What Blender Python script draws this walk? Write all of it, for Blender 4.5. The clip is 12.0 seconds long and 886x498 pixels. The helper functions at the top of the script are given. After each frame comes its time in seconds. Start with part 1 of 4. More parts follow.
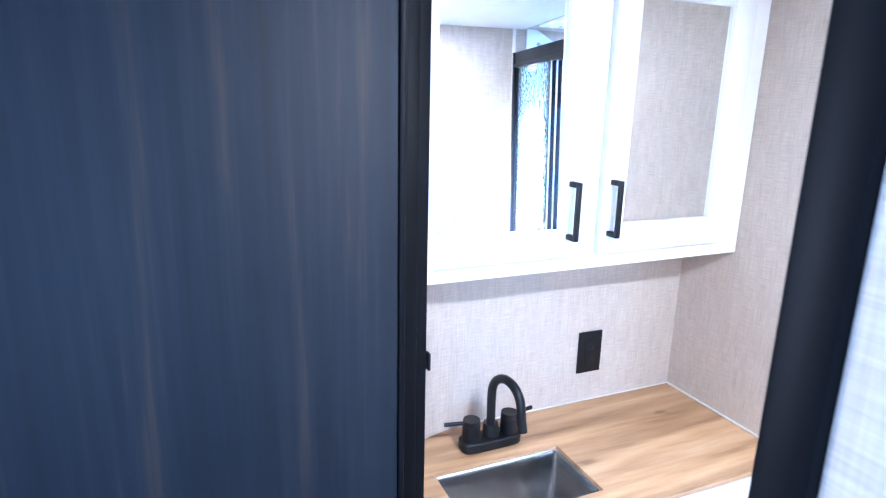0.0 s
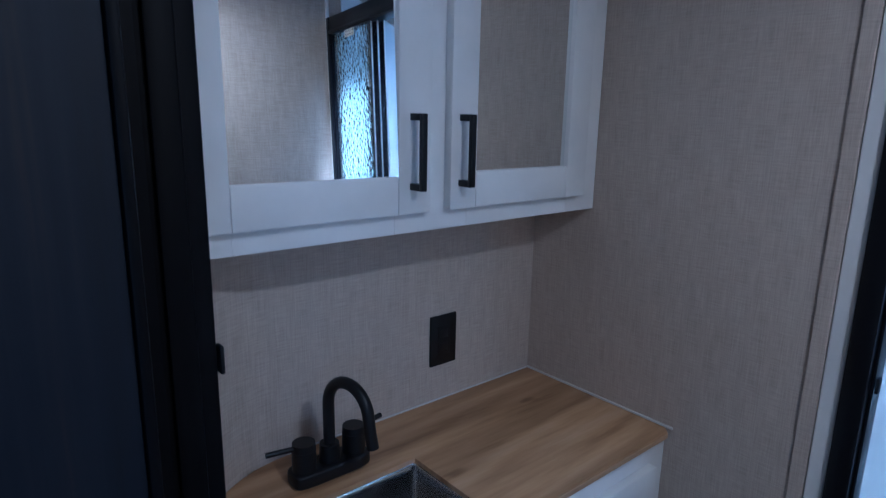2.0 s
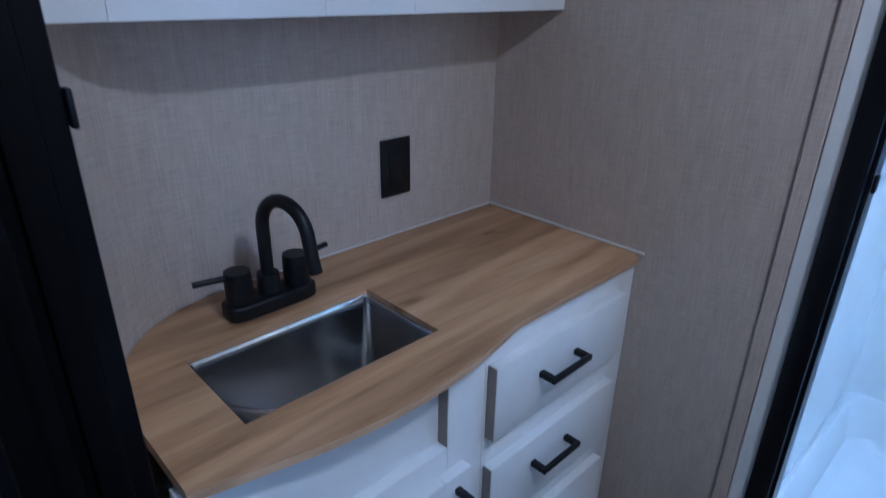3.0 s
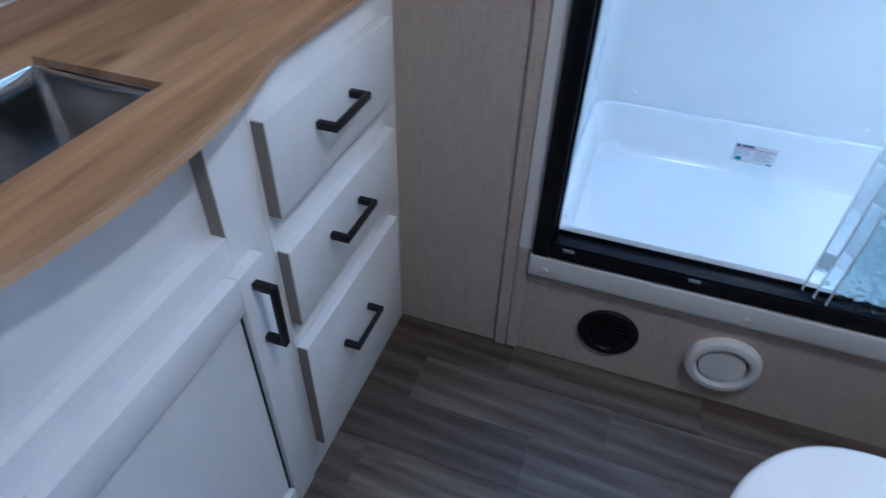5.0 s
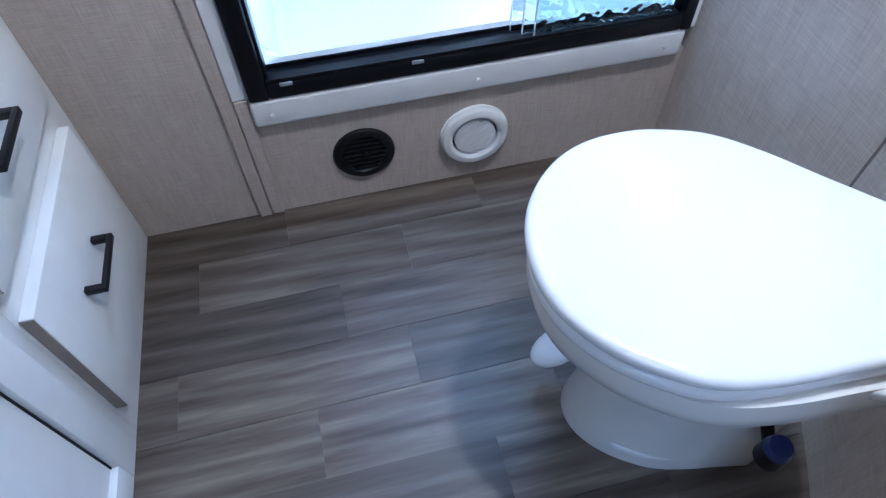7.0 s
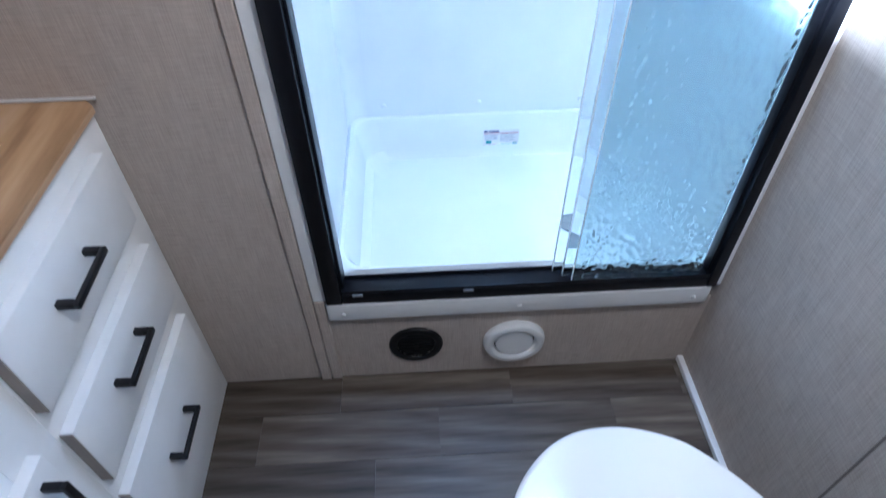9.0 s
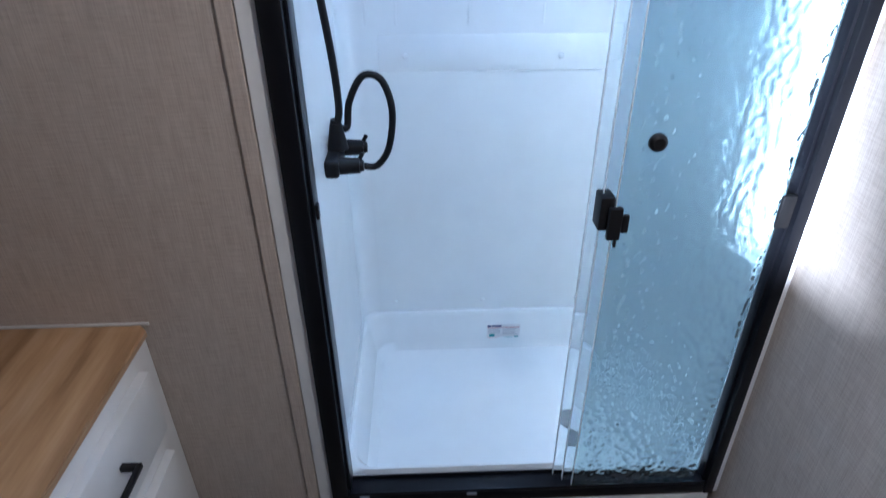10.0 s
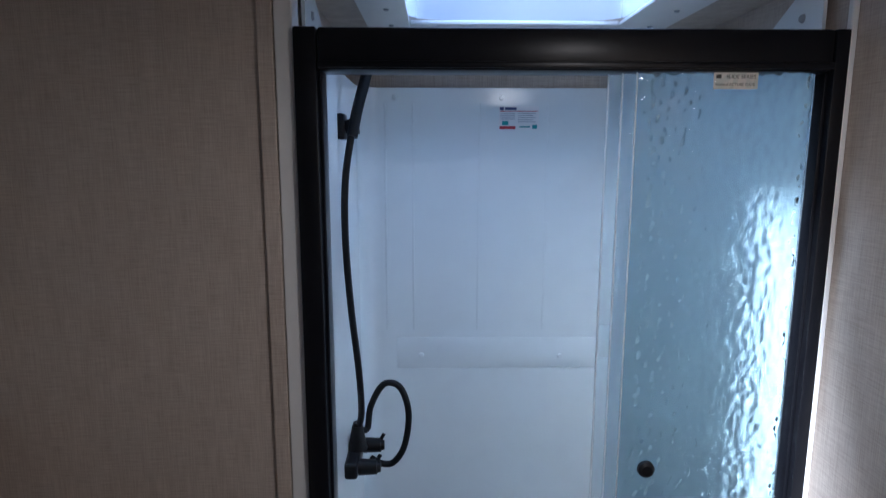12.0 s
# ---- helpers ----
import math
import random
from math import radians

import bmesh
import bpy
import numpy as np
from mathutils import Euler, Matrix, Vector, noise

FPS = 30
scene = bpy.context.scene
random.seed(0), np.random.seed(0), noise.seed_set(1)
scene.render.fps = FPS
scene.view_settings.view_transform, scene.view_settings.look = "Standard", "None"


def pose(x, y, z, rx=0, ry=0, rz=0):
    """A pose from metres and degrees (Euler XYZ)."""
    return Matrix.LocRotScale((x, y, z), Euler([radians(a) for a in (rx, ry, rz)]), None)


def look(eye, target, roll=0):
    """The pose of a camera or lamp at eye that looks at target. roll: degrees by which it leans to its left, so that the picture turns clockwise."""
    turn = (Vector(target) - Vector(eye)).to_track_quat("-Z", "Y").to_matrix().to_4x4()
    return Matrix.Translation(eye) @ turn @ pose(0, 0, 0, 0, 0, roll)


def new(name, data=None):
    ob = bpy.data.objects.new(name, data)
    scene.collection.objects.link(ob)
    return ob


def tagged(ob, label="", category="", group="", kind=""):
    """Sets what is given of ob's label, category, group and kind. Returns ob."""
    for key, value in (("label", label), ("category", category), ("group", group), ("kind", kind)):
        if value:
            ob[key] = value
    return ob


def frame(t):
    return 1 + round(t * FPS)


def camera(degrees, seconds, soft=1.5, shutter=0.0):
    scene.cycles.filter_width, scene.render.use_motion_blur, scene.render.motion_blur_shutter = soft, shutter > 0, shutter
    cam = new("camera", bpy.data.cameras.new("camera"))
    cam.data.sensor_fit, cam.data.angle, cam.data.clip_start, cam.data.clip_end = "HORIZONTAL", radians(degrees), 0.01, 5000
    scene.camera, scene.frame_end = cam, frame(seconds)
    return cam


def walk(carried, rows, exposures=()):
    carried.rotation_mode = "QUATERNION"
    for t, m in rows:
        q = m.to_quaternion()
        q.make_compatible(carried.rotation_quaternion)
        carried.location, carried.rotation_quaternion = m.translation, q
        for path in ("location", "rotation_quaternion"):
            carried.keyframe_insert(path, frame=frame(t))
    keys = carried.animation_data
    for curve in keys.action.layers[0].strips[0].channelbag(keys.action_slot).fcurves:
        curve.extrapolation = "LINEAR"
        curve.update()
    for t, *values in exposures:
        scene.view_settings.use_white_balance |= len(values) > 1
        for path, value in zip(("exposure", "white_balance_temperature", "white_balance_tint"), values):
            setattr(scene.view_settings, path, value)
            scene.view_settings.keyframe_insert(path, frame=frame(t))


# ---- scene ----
cam = camera(72.9, 12.0, 1.2, 0.3)

PATH = [
    (0, (1.191, -1.225, 1.595), (-0.587, -0.456, 1.1), 1.3),
    (0.5, (1.119, -1.209, 1.614), (-0.599, -0.305, 1.131), 1.6),
    (1, (1.055, -1.177, 1.608), (-0.605, -0.157, 1.158), 1.5),
    (1.5, (1.0, -1.121, 1.525), (-0.575, 0.03, 1.084), 1.4),
    (2, (0.951, -1.09, 1.431), (-0.542, 0.169, 0.997), 1.1),
    (2.5, (0.921, -1.063, 1.346), (-0.499, 0.232, 0.792), 0.9),
    (3, (0.888, -1.009, 1.281), (-0.427, 0.263, 0.473), 0.9),
    (3.2, (0.871, -0.986, 1.238), (-0.404, 0.286, 0.37), 0.8),
    (4.8, (0.792, -0.932, 1.114), (0.209, 0.478, -0.179), 2.3),
    (5, (0.793, -0.935, 1.094), (0.322, 0.502, -0.215), 1.8),
    (5.5, (0.794, -0.934, 1.052), (0.636, 0.522, -0.31), 0.4),
    (6, (0.808, -0.933, 1.005), (0.966, 0.402, -0.477), -0.9),
    (6.5, (0.804, -0.928, 0.988), (1.068, 0.278, -0.586), -1.6),
    (6.7, (0.808, -0.924, 0.984), (1.084, 0.249, -0.613), -1.6),
    (8.3, (0.857, -0.852, 1.151), (1.004, 0.345, -0.444), -0.6),
    (8.5, (0.876, -0.842, 1.206), (0.972, 0.375, -0.378), -1.4),
    (9, (0.896, -0.84, 1.306), (0.957, 0.554, -0.127), -0.9),
    (9.5, (0.898, -0.851, 1.395), (0.959, 0.717, 0.156), -0.6),
    (10, (0.897, -0.864, 1.477), (0.954, 0.845, 0.439), -0.4),
    (10.5, (0.895, -0.879, 1.553), (0.945, 0.934, 0.709), -0.5),
    (11, (0.896, -0.904, 1.607), (0.942, 0.982, 0.957), -0.2),
    (11.5, (0.894, -0.935, 1.648), (0.932, 1.008, 1.174), 0.1),
    (12, (0.891, -0.959, 1.675), (0.924, 1.015, 1.356), 0.1),
]
EXPOSURES = [(0.0, 4.27, 4350, 10), (0.25, 3.92, 4350, 10), (0.5, 3.3, 4350, 10), (0.7, 3.0, 4400, 10), (1.1, 2.27, 4350, 10), (1.6, 1.77, 4200, 10), (2.05, 1.35, 4150, 10), (2.5, 1.62, 4150, 10), (3.2, 1.82, 4200, 10), (4.8, 1.94, 4550, 10), (6.5, 3.09, 4520, 10), (8.3, 2.79, 4560, 10), (9.0, 2.53, 4700, 10), (10.0, 1.7, 4950, 12), (10.5, 1.46, 5000, 12), (12.0, 0.79, 5150, 13)]
walk(cam, [(t, look(eye, target, roll)) for t, eye, target, roll in PATH], EXPOSURES)

# ---- light ----
SUN_DIR = Vector((0.50, 0.866, -0.08))
SUN_STRENGTH = 5.0
SKY_STRENGTH = 0.05
SKYLIGHT_WATTS = 1.25
SIDE_FILL_WATTS = 2.4
BACK_FILL_WATTS = 2.2
CEILING_LAMP_WATTS = 2.0

world = bpy.data.worlds.new("sky")
scene.world = world
world.use_nodes = True
wn = world.node_tree
sky = wn.nodes.new("ShaderNodeTexSky")
sky.sky_type = "NISHITA"
sky.sun_disc = False
sky.sun_elevation = radians(7)
sky.sun_rotation = math.atan2(-SUN_DIR.x, -SUN_DIR.y)
wn.links.new(sky.outputs[0], wn.nodes["Background"].inputs[0])
wn.nodes["Background"].inputs[1].default_value = SKY_STRENGTH

sun = new("sun", bpy.data.lights.new("sun", "SUN"))
sun.data.energy, sun.data.angle, sun.data.color = SUN_STRENGTH, radians(2.0), (1.0, 0.97, 0.92)
sun.matrix_world = look((0, 0, 5), Vector((0, 0, 5)) + SUN_DIR)


def area(name, watts, size, size_y, at, target, color):
    lamp = new(name, bpy.data.lights.new(name, "AREA"))
    lamp.data.shape, lamp.data.size, lamp.data.size_y, lamp.data.energy, lamp.data.color = "RECTANGLE", size, size_y, watts, color
    lamp.matrix_world = look(at, target)
    return lamp


area("skylight_daylight", SKYLIGHT_WATTS, 0.34, 0.22, (1.07, 0.24, 2.195), (1.07, 0.24, 0), (0.56, 0.74, 1.0))
# fill lamp added at the unseen side window, brightens vanity wall and door
area("side_fill_light", SIDE_FILL_WATTS, 0.95, 0.72, (2.58, -2.06, 1.40), (0.5, -0.75, 1.2), (0.66, 0.80, 1.0))

# second fill lamp, added at the unseen back window for toilet and right wall
area("back_fill_light", BACK_FILL_WATTS, 0.42, 0.66, (-0.14, -2.63, 1.49), (0.95, -0.5, 1.0), (0.72, 0.84, 1.0))

lamp = new("ceiling_lamp_light", bpy.data.lights.new("ceiling_lamp_light", "AREA"))
lamp.data.shape, lamp.data.size, lamp.data.energy, lamp.data.color = "DISK", 0.10, CEILING_LAMP_WATTS, (1.0, 0.86, 0.70)
lamp.matrix_world = look((1.24, -0.66, 1.937), (1.24, -0.66, 0))

# ---- materials ----


def material(name, color=(0.8, 0.8, 0.8), rough=0.5, metal=0.0, spec=0.5):
    m = bpy.data.materials.new(name)
    m.use_nodes = True
    b = m.node_tree.nodes["Principled BSDF"]
    b.inputs["Base Color"].default_value = (*color, 1)
    b.inputs["Roughness"].default_value = rough
    b.inputs["Metallic"].default_value = metal
    b.inputs["Specular IOR Level"].default_value = spec
    return m, m.node_tree, b


def node(tree, kind, **values):
    n = tree.nodes.new(kind)
    for key, v in values.items():
        n.inputs[key.replace("_", " ")].default_value = v
    return n


def stretched_noise(tree, stretch, scale, detail=4.0, rough=0.6, turn=None):
    co = tree.nodes.new("ShaderNodeTexCoord")
    mp = tree.nodes.new("ShaderNodeMapping")
    mp.inputs["Scale"].default_value = stretch
    if turn:
        mp.inputs["Rotation"].default_value = turn
    n = node(tree, "ShaderNodeTexNoise", Scale=scale, Detail=detail, Roughness=rough)
    tree.links.new(co.outputs["Object"], mp.inputs[0])
    tree.links.new(mp.outputs[0], n.inputs["Vector"])
    return n.outputs["Fac"], mp


def ramp(tree, fac, stops):
    r = tree.nodes.new("ShaderNodeValToRGB")
    while len(r.color_ramp.elements) < len(stops):
        r.color_ramp.elements.new(0.5)
    for e, (p, c) in zip(r.color_ramp.elements, stops):
        e.position, e.color = p, (*c, 1)
    tree.links.new(fac, r.inputs[0])
    return r.outputs[0]


def mix(tree, fac, a, b, blend="MIX"):
    n = tree.nodes.new("ShaderNodeMix")
    n.data_type, n.blend_type = "RGBA", blend
    for sock, v in ((n.inputs[0], fac), (n.inputs[6], a), (n.inputs[7], b)):
        if isinstance(v, (int, float)):
            sock.default_value = v
        elif isinstance(v, tuple):
            sock.default_value = (*v, 1)
        else:
            tree.links.new(v, sock)
    return n.outputs[2]


def bump(tree, bsdf, height, strength, distance=0.002):
    n = node(tree, "ShaderNodeBump", Strength=strength, Distance=distance)
    tree.links.new(height, n.inputs["Height"])
    tree.links.new(n.outputs[0], bsdf.inputs["Normal"])


def linen(name, dark, light):
    """Woven wallpaper: fine upright and level threads with broad, faint streaks."""
    m, t, b = material(name, light, 0.62, spec=0.35)
    up, _ = stretched_noise(t, (1, 1, 0.035), 480, 2)
    level, _ = stretched_noise(t, (0.05, 0.05, 1), 500, 2)
    broad, _ = stretched_noise(t, (1, 1, 0.25), 45, 4)
    weave = mix(t, 0.5, up, level)
    both = mix(t, 0.25, weave, broad)
    col = ramp(t, both, [(0.36, dark), (0.64, light)])
    t.links.new(col, b.inputs["Base Color"])
    bump(t, b, weave, 0.3, 0.001)
    return m


def wood(name, stops, stretch, scale, rough=0.42, knots=0.16, random_tone=0.0, bump_strength=0.06, staves=None):
    m, t, b = material(name, stops[1][1], rough)
    grain, mp = stretched_noise(t, stretch, scale, 6, 0.62)
    fine, mp2 = stretched_noise(t, tuple(s * 4 for s in stretch), scale, 3)
    if random_tone:
        info = t.nodes.new("ShaderNodeObjectInfo")
        shift = node(t, "ShaderNodeVectorMath")
        shift.operation = "SCALE"
        shift.inputs[0].default_value = (7.1, 3.7, 1.3)
        t.links.new(info.outputs["Random"], shift.inputs["Scale"])
        for k in (mp, mp2):
            t.links.new(shift.outputs[0], k.inputs["Location"])
    wave = t.nodes.new("ShaderNodeTexWave")
    wave.inputs["Scale"].default_value = 1.2
    wave.inputs["Distortion"].default_value = 9
    wave.inputs["Detail"].default_value = 3
    wave.inputs["Detail Scale"].default_value = 0.8
    wave.bands_direction = "DIAGONAL"
    t.links.new(mp.outputs[0], wave.inputs["Vector"])
    f = mix(t, knots, grain, wave.outputs["Fac"]) if knots else grain
    f = mix(t, 0.3, f, fine)
    col = ramp(t, f, stops)
    if staves:
        stave, _ = stretched_noise(t, staves, 1.0, 1.5, 0.4)
        col = mix(t, 0.6, col, ramp(t, stave, [(0.36, (0.62, 0.58, 0.55)), (0.5, (0.95, 0.95, 0.95)), (0.62, (1.12, 1.12, 1.12))]), "MULTIPLY")
        spot, _ = stretched_noise(t, (14.0, 5.0, 10.0), 1.0, 2.0)
        col = mix(t, 1.0, col, ramp(t, spot, [(0.24, (0.45, 0.40, 0.36)), (0.33, (1.0, 1.0, 1.0))]), "MULTIPLY")
    if random_tone:
        tone = t.nodes.new("ShaderNodeMapRange")
        tone.inputs["To Min"].default_value, tone.inputs["To Max"].default_value = 1 - random_tone, 1 + random_tone
        t.links.new(info.outputs["Random"], tone.inputs["Value"])
        h = node(t, "ShaderNodeHueSaturation")
        t.links.new(tone.outputs[0], h.inputs["Value"])
        t.links.new(col, h.inputs["Color"])
        col = h.outputs[0]
    t.links.new(col, b.inputs["Base Color"])
    bump(t, b, f, bump_strength, 0.001)
    return m


def painted(name, color, rough=0.38, wobble=0.04, spec=0.5, orange=0.05):
    """Painted or moulded surface with faint mottling and orange-peel relief."""
    m, t, b = material(name, color, rough, spec=spec)
    n, _ = stretched_noise(t, (1, 1, 1), 9, 5)
    low = tuple(c * (1 - wobble) for c in color)
    high = tuple(min(1, c * (1 + wobble)) for c in color)
    t.links.new(ramp(t, n, [(0.3, low), (0.7, high)]), b.inputs["Base Color"])
    fine, _ = stretched_noise(t, (1, 1, 1), 240, 2)
    bump(t, b, fine, orange, 0.001)
    return m


LINEN = linen("woven_wallpaper", (0.405, 0.343, 0.288), (0.595, 0.527, 0.460))
WHITE_PAINT = painted("white_cabinet_paint", (0.80, 0.80, 0.79), 0.42)
WHITE_TRIM = painted("white_vinyl_trim", (0.78, 0.78, 0.77), 0.35)
CEILING_WHITE = painted("ceiling_panel_white", (0.74, 0.74, 0.72), 0.6)
ACRYLIC = painted("white_acrylic_surround", (0.77, 0.82, 0.84), 0.15, 0.02, orange=0.03)
CERAMIC = painted("white_toilet_plastic", (0.82, 0.82, 0.81), 0.16, 0.01, orange=0.01)
CERAMIC_WARM = painted("white_toilet_bowl", (0.74, 0.72, 0.68), 0.2, 0.02, orange=0.01)
BLACK_METAL = painted("matt_black_metal", (0.009, 0.009, 0.010), 0.42, 0.2, 0.3, orange=0.02)
BLACK_FRAME = painted("satin_black_aluminium", (0.006, 0.0065, 0.009), 0.32, 0.2, 0.25, orange=0.02)
BLACK_PLASTIC = painted("black_plastic", (0.007, 0.007, 0.008), 0.45, 0.2, 0.25)
GREY_CLIP = painted("grey_plastic", (0.30, 0.31, 0.33), 0.4)
RAW_EDGE = painted("taupe_board_edge", (0.27, 0.235, 0.205), 0.6, 0.12)
DARK_SEAM = painted("shadowed_joint_filler", (0.20, 0.17, 0.145), 0.7)
CAULK = painted("white_caulk", (0.72, 0.71, 0.69), 0.5)
COUNTER = wood("oak_look_laminate", [(0.28, (0.27, 0.150, 0.068)), (0.45, (0.45, 0.275, 0.133)), (0.56, (0.53, 0.332, 0.170)), (0.72, (0.61, 0.405, 0.232))], (9.0, 0.8, 3.0), 2.2, 0.38, 0.20, staves=(13.0, 1.2, 2.0))
COUNTER_EDGE = wood("oak_look_edge_band", [(0.28, (0.32, 0.19, 0.095)), (0.45, (0.49, 0.32, 0.18)), (0.56, (0.57, 0.385, 0.225)), (0.72, (0.64, 0.45, 0.28))], (9.0, 0.8, 3.0), 2.2, 0.40, 0.16)
PLANK = wood("grey_brown_vinyl_plank", [(0.32, (0.040, 0.028, 0.019)), (0.45, (0.092, 0.071, 0.052)), (0.54, (0.122, 0.097, 0.073)), (0.68, (0.195, 0.162, 0.127))], (0.9, 11.0, 1.0), 2.2, 0.42, 0.20, 0.30, 0.06)
# the dark stain's stops are blued to imitate a sheen of reflected daylight
DARK_WOOD = wood("dark_stained_laminate_blue_sheen", [(0.32, (0.002, 0.003, 0.006)), (0.48, (0.0032, 0.0055, 0.0115)), (0.56, (0.006, 0.0078, 0.0135)), (0.66, (0.019, 0.015, 0.014))], (8.0, 8.0, 0.30), 2.4, 0.62, 0.0)
DARK_WOOD.node_tree.nodes["Principled BSDF"].inputs["Specular IOR Level"].default_value = 0.25
BLACK_TRIM = wood("black_wood_trim", [(0.25, (0.0015, 0.0015, 0.002)), (0.5, (0.003, 0.003, 0.004)), (0.8, (0.006, 0.006, 0.007))], (14.0, 14.0, 0.5), 2.4, 0.5, 0.0)
BLACK_TRIM.node_tree.nodes["Principled BSDF"].inputs["Specular IOR Level"].default_value = 0.08
STICKER_WHITE = painted("white_sticker_film", (0.75, 0.76, 0.78), 0.3)
STICKER_RED = painted("red_print", (0.42, 0.03, 0.05), 0.4)
STICKER_BLUE = painted("dark_blue_print", (0.06, 0.08, 0.20), 0.4)
STICKER_GREY = painted("grey_print", (0.36, 0.38, 0.44), 0.4)
STICKER_TEAL = painted("teal_print", (0.03, 0.30, 0.33), 0.4)
LABEL_CREAM = painted("cream_paper_label", (0.62, 0.58, 0.52), 0.5)
PRINT_BLACK = painted("black_print", (0.03, 0.03, 0.03), 0.5)
BLUE_PLASTIC = painted("dark_blue_valve_plastic", (0.012, 0.025, 0.14), 0.3)

STEEL, st, sb = material("brushed_stainless_steel", (0.62, 0.62, 0.62), 0.15, 1.0)
brushed, _ = stretched_noise(st, (1, 14, 14), 14, 3)
st.links.new(ramp(st, brushed, [(0.3, (0.52, 0.52, 0.52)), (0.7, (0.72, 0.72, 0.72))]), sb.inputs["Base Color"])

MIRROR, _, _ = material("mirror_silver", (0.86, 0.88, 0.88), 0.01, 1.0)


def glass(name, color, rough, relief):
    m, t, b = material(name, color, rough)
    b.inputs["Transmission Weight"].default_value = 1.0
    b.inputs["IOR"].default_value = 1.2
    if relief:
        co = t.nodes.new("ShaderNodeTexCoord")
        v = node(t, "ShaderNodeTexVoronoi", Scale=90.0, Randomness=1.0)
        v.feature = "SMOOTH_F1"
        w = node(t, "ShaderNodeTexNoise", Scale=30.0, Detail=3.0)
        t.links.new(co.outputs["Object"], v.inputs["Vector"])
        t.links.new(co.outputs["Object"], w.inputs["Vector"])
        bump(t, b, mix(t, 0.35, v.outputs["Distance"], w.outputs["Fac"]), relief, 0.010)
    return m


GLASS_RAIN = glass("hammered_shower_glass", (0.74, 0.845, 0.85), 0.0, 0.10)
GLASS_RAIN.node_tree.nodes["Principled BSDF"].inputs["IOR"].default_value = 1.45
GLASS_CLEAR = glass("clear_shower_glass", (0.85, 0.90, 0.92), 0.0, 0.0)

DOME, dt, db = material("milky_skylight_acrylic", (0.50, 0.56, 0.66), 0.5)
db.inputs["Transmission Weight"].default_value = 0.6
# weak emission stands in for daylight shining through the dome
db.inputs["Emission Color"].default_value = (0.62, 0.76, 1.0, 1)
db.inputs["Emission Strength"].default_value = 0.085

LAMP_GLOW, _, lb = material("warm_lamp_diffuser", (0.9, 0.85, 0.75), 0.5)
lb.inputs["Emission Color"].default_value = (1.0, 0.80, 0.58, 1)
lb.inputs["Emission Strength"].default_value = 2.1
# opaque near-white colour stands in for light piped through the glass edges
LIT_GLASS_EDGE, _, eb = material("lit_glass_edge_white", (0.92, 0.97, 0.98), 0.6)

# ---- building helpers ----


def box(bm, x0, x1, y0, y1, z0, z1, bevel=0.0, segments=2):
    made = bmesh.ops.create_cube(bm, size=1.0)
    vs = made["verts"]
    bmesh.ops.transform(bm, verts=vs, matrix=Matrix.Translation(((x0 + x1) / 2, (y0 + y1) / 2, (z0 + z1) / 2)) @ Matrix.Diagonal((abs(x1 - x0), abs(y1 - y0), abs(z1 - z0), 1)))
    if bevel:
        edges = list({e for v in vs for e in v.link_edges})
        bmesh.ops.bevel(bm, geom=edges, offset=bevel, segments=segments, profile=0.5, affect="EDGES")
    return bm


def boxed(*args, **kw):
    return box(bmesh.new(), *args, **kw)


def disc(bm, centre, axis, r0, r1, depth, segments=32):
    """A cylinder or cone whose base centre is given, along an axis."""
    axis = Vector(axis).normalized()
    m = Matrix.Translation(Vector(centre) + axis * depth / 2) @ axis.to_track_quat("Z", "Y").to_matrix().to_4x4()
    bmesh.ops.create_cone(bm, cap_ends=True, segments=segments, radius1=r0, radius2=r1, depth=depth, matrix=m)
    return bm


def loft(bm, rings, cap=True, closed=True):
    rows = [[bm.verts.new(p) for p in ring] for ring in rings]
    n = len(rows[0])
    for a, b in zip(rows, rows[1:]):
        for i in range(n if closed else n - 1):
            bm.faces.new((a[i], a[(i + 1) % n], b[(i + 1) % n], b[i]))
    if cap and closed:
        bm.faces.new(rows[0][::-1])
        bm.faces.new(rows[-1])
    bmesh.ops.recalc_face_normals(bm, faces=bm.faces)
    return bm


def tube(bm, points, radius, sides=12):
    """A round bar along a line of points."""
    pts = [Vector(p) for p in points]
    rings = []
    normal = None
    for i, p in enumerate(pts):
        d = (pts[min(i + 1, len(pts) - 1)] - pts[max(i - 1, 0)]).normalized()
        if normal is None:
            normal = d.orthogonal().normalized()
        normal = (normal - d * normal.dot(d)).normalized()
        side = d.cross(normal)
        r = radius[i] if isinstance(radius, (list, tuple)) else radius
        rings.append([p + (normal * math.cos(a) + side * math.sin(a)) * r for a in (2 * math.pi * k / sides for k in range(sides))])
    return loft(bm, rings)


def smooth_line(points, steps=8, closed=False):
    """Catmull-Rom through the points."""
    pts = [Vector(p) for p in points]
    n = len(pts)
    out = []
    for i in range(n if closed else n - 1):
        if closed:
            a, b, c, d = pts[(i - 1) % n], pts[i], pts[(i + 1) % n], pts[(i + 2) % n]
        else:
            a, b, c, d = pts[max(i - 1, 0)], pts[i], pts[i + 1], pts[min(i + 2, n - 1)]
        for k in range(steps):
            s = k / steps
            out.append(0.5 * ((2 * b) + (c - a) * s + (2 * a - 5 * b + 4 * c - d) * s * s + (3 * b - a - 3 * c + d) * s ** 3))
    if not closed:
        out.append(pts[-1])
    return out


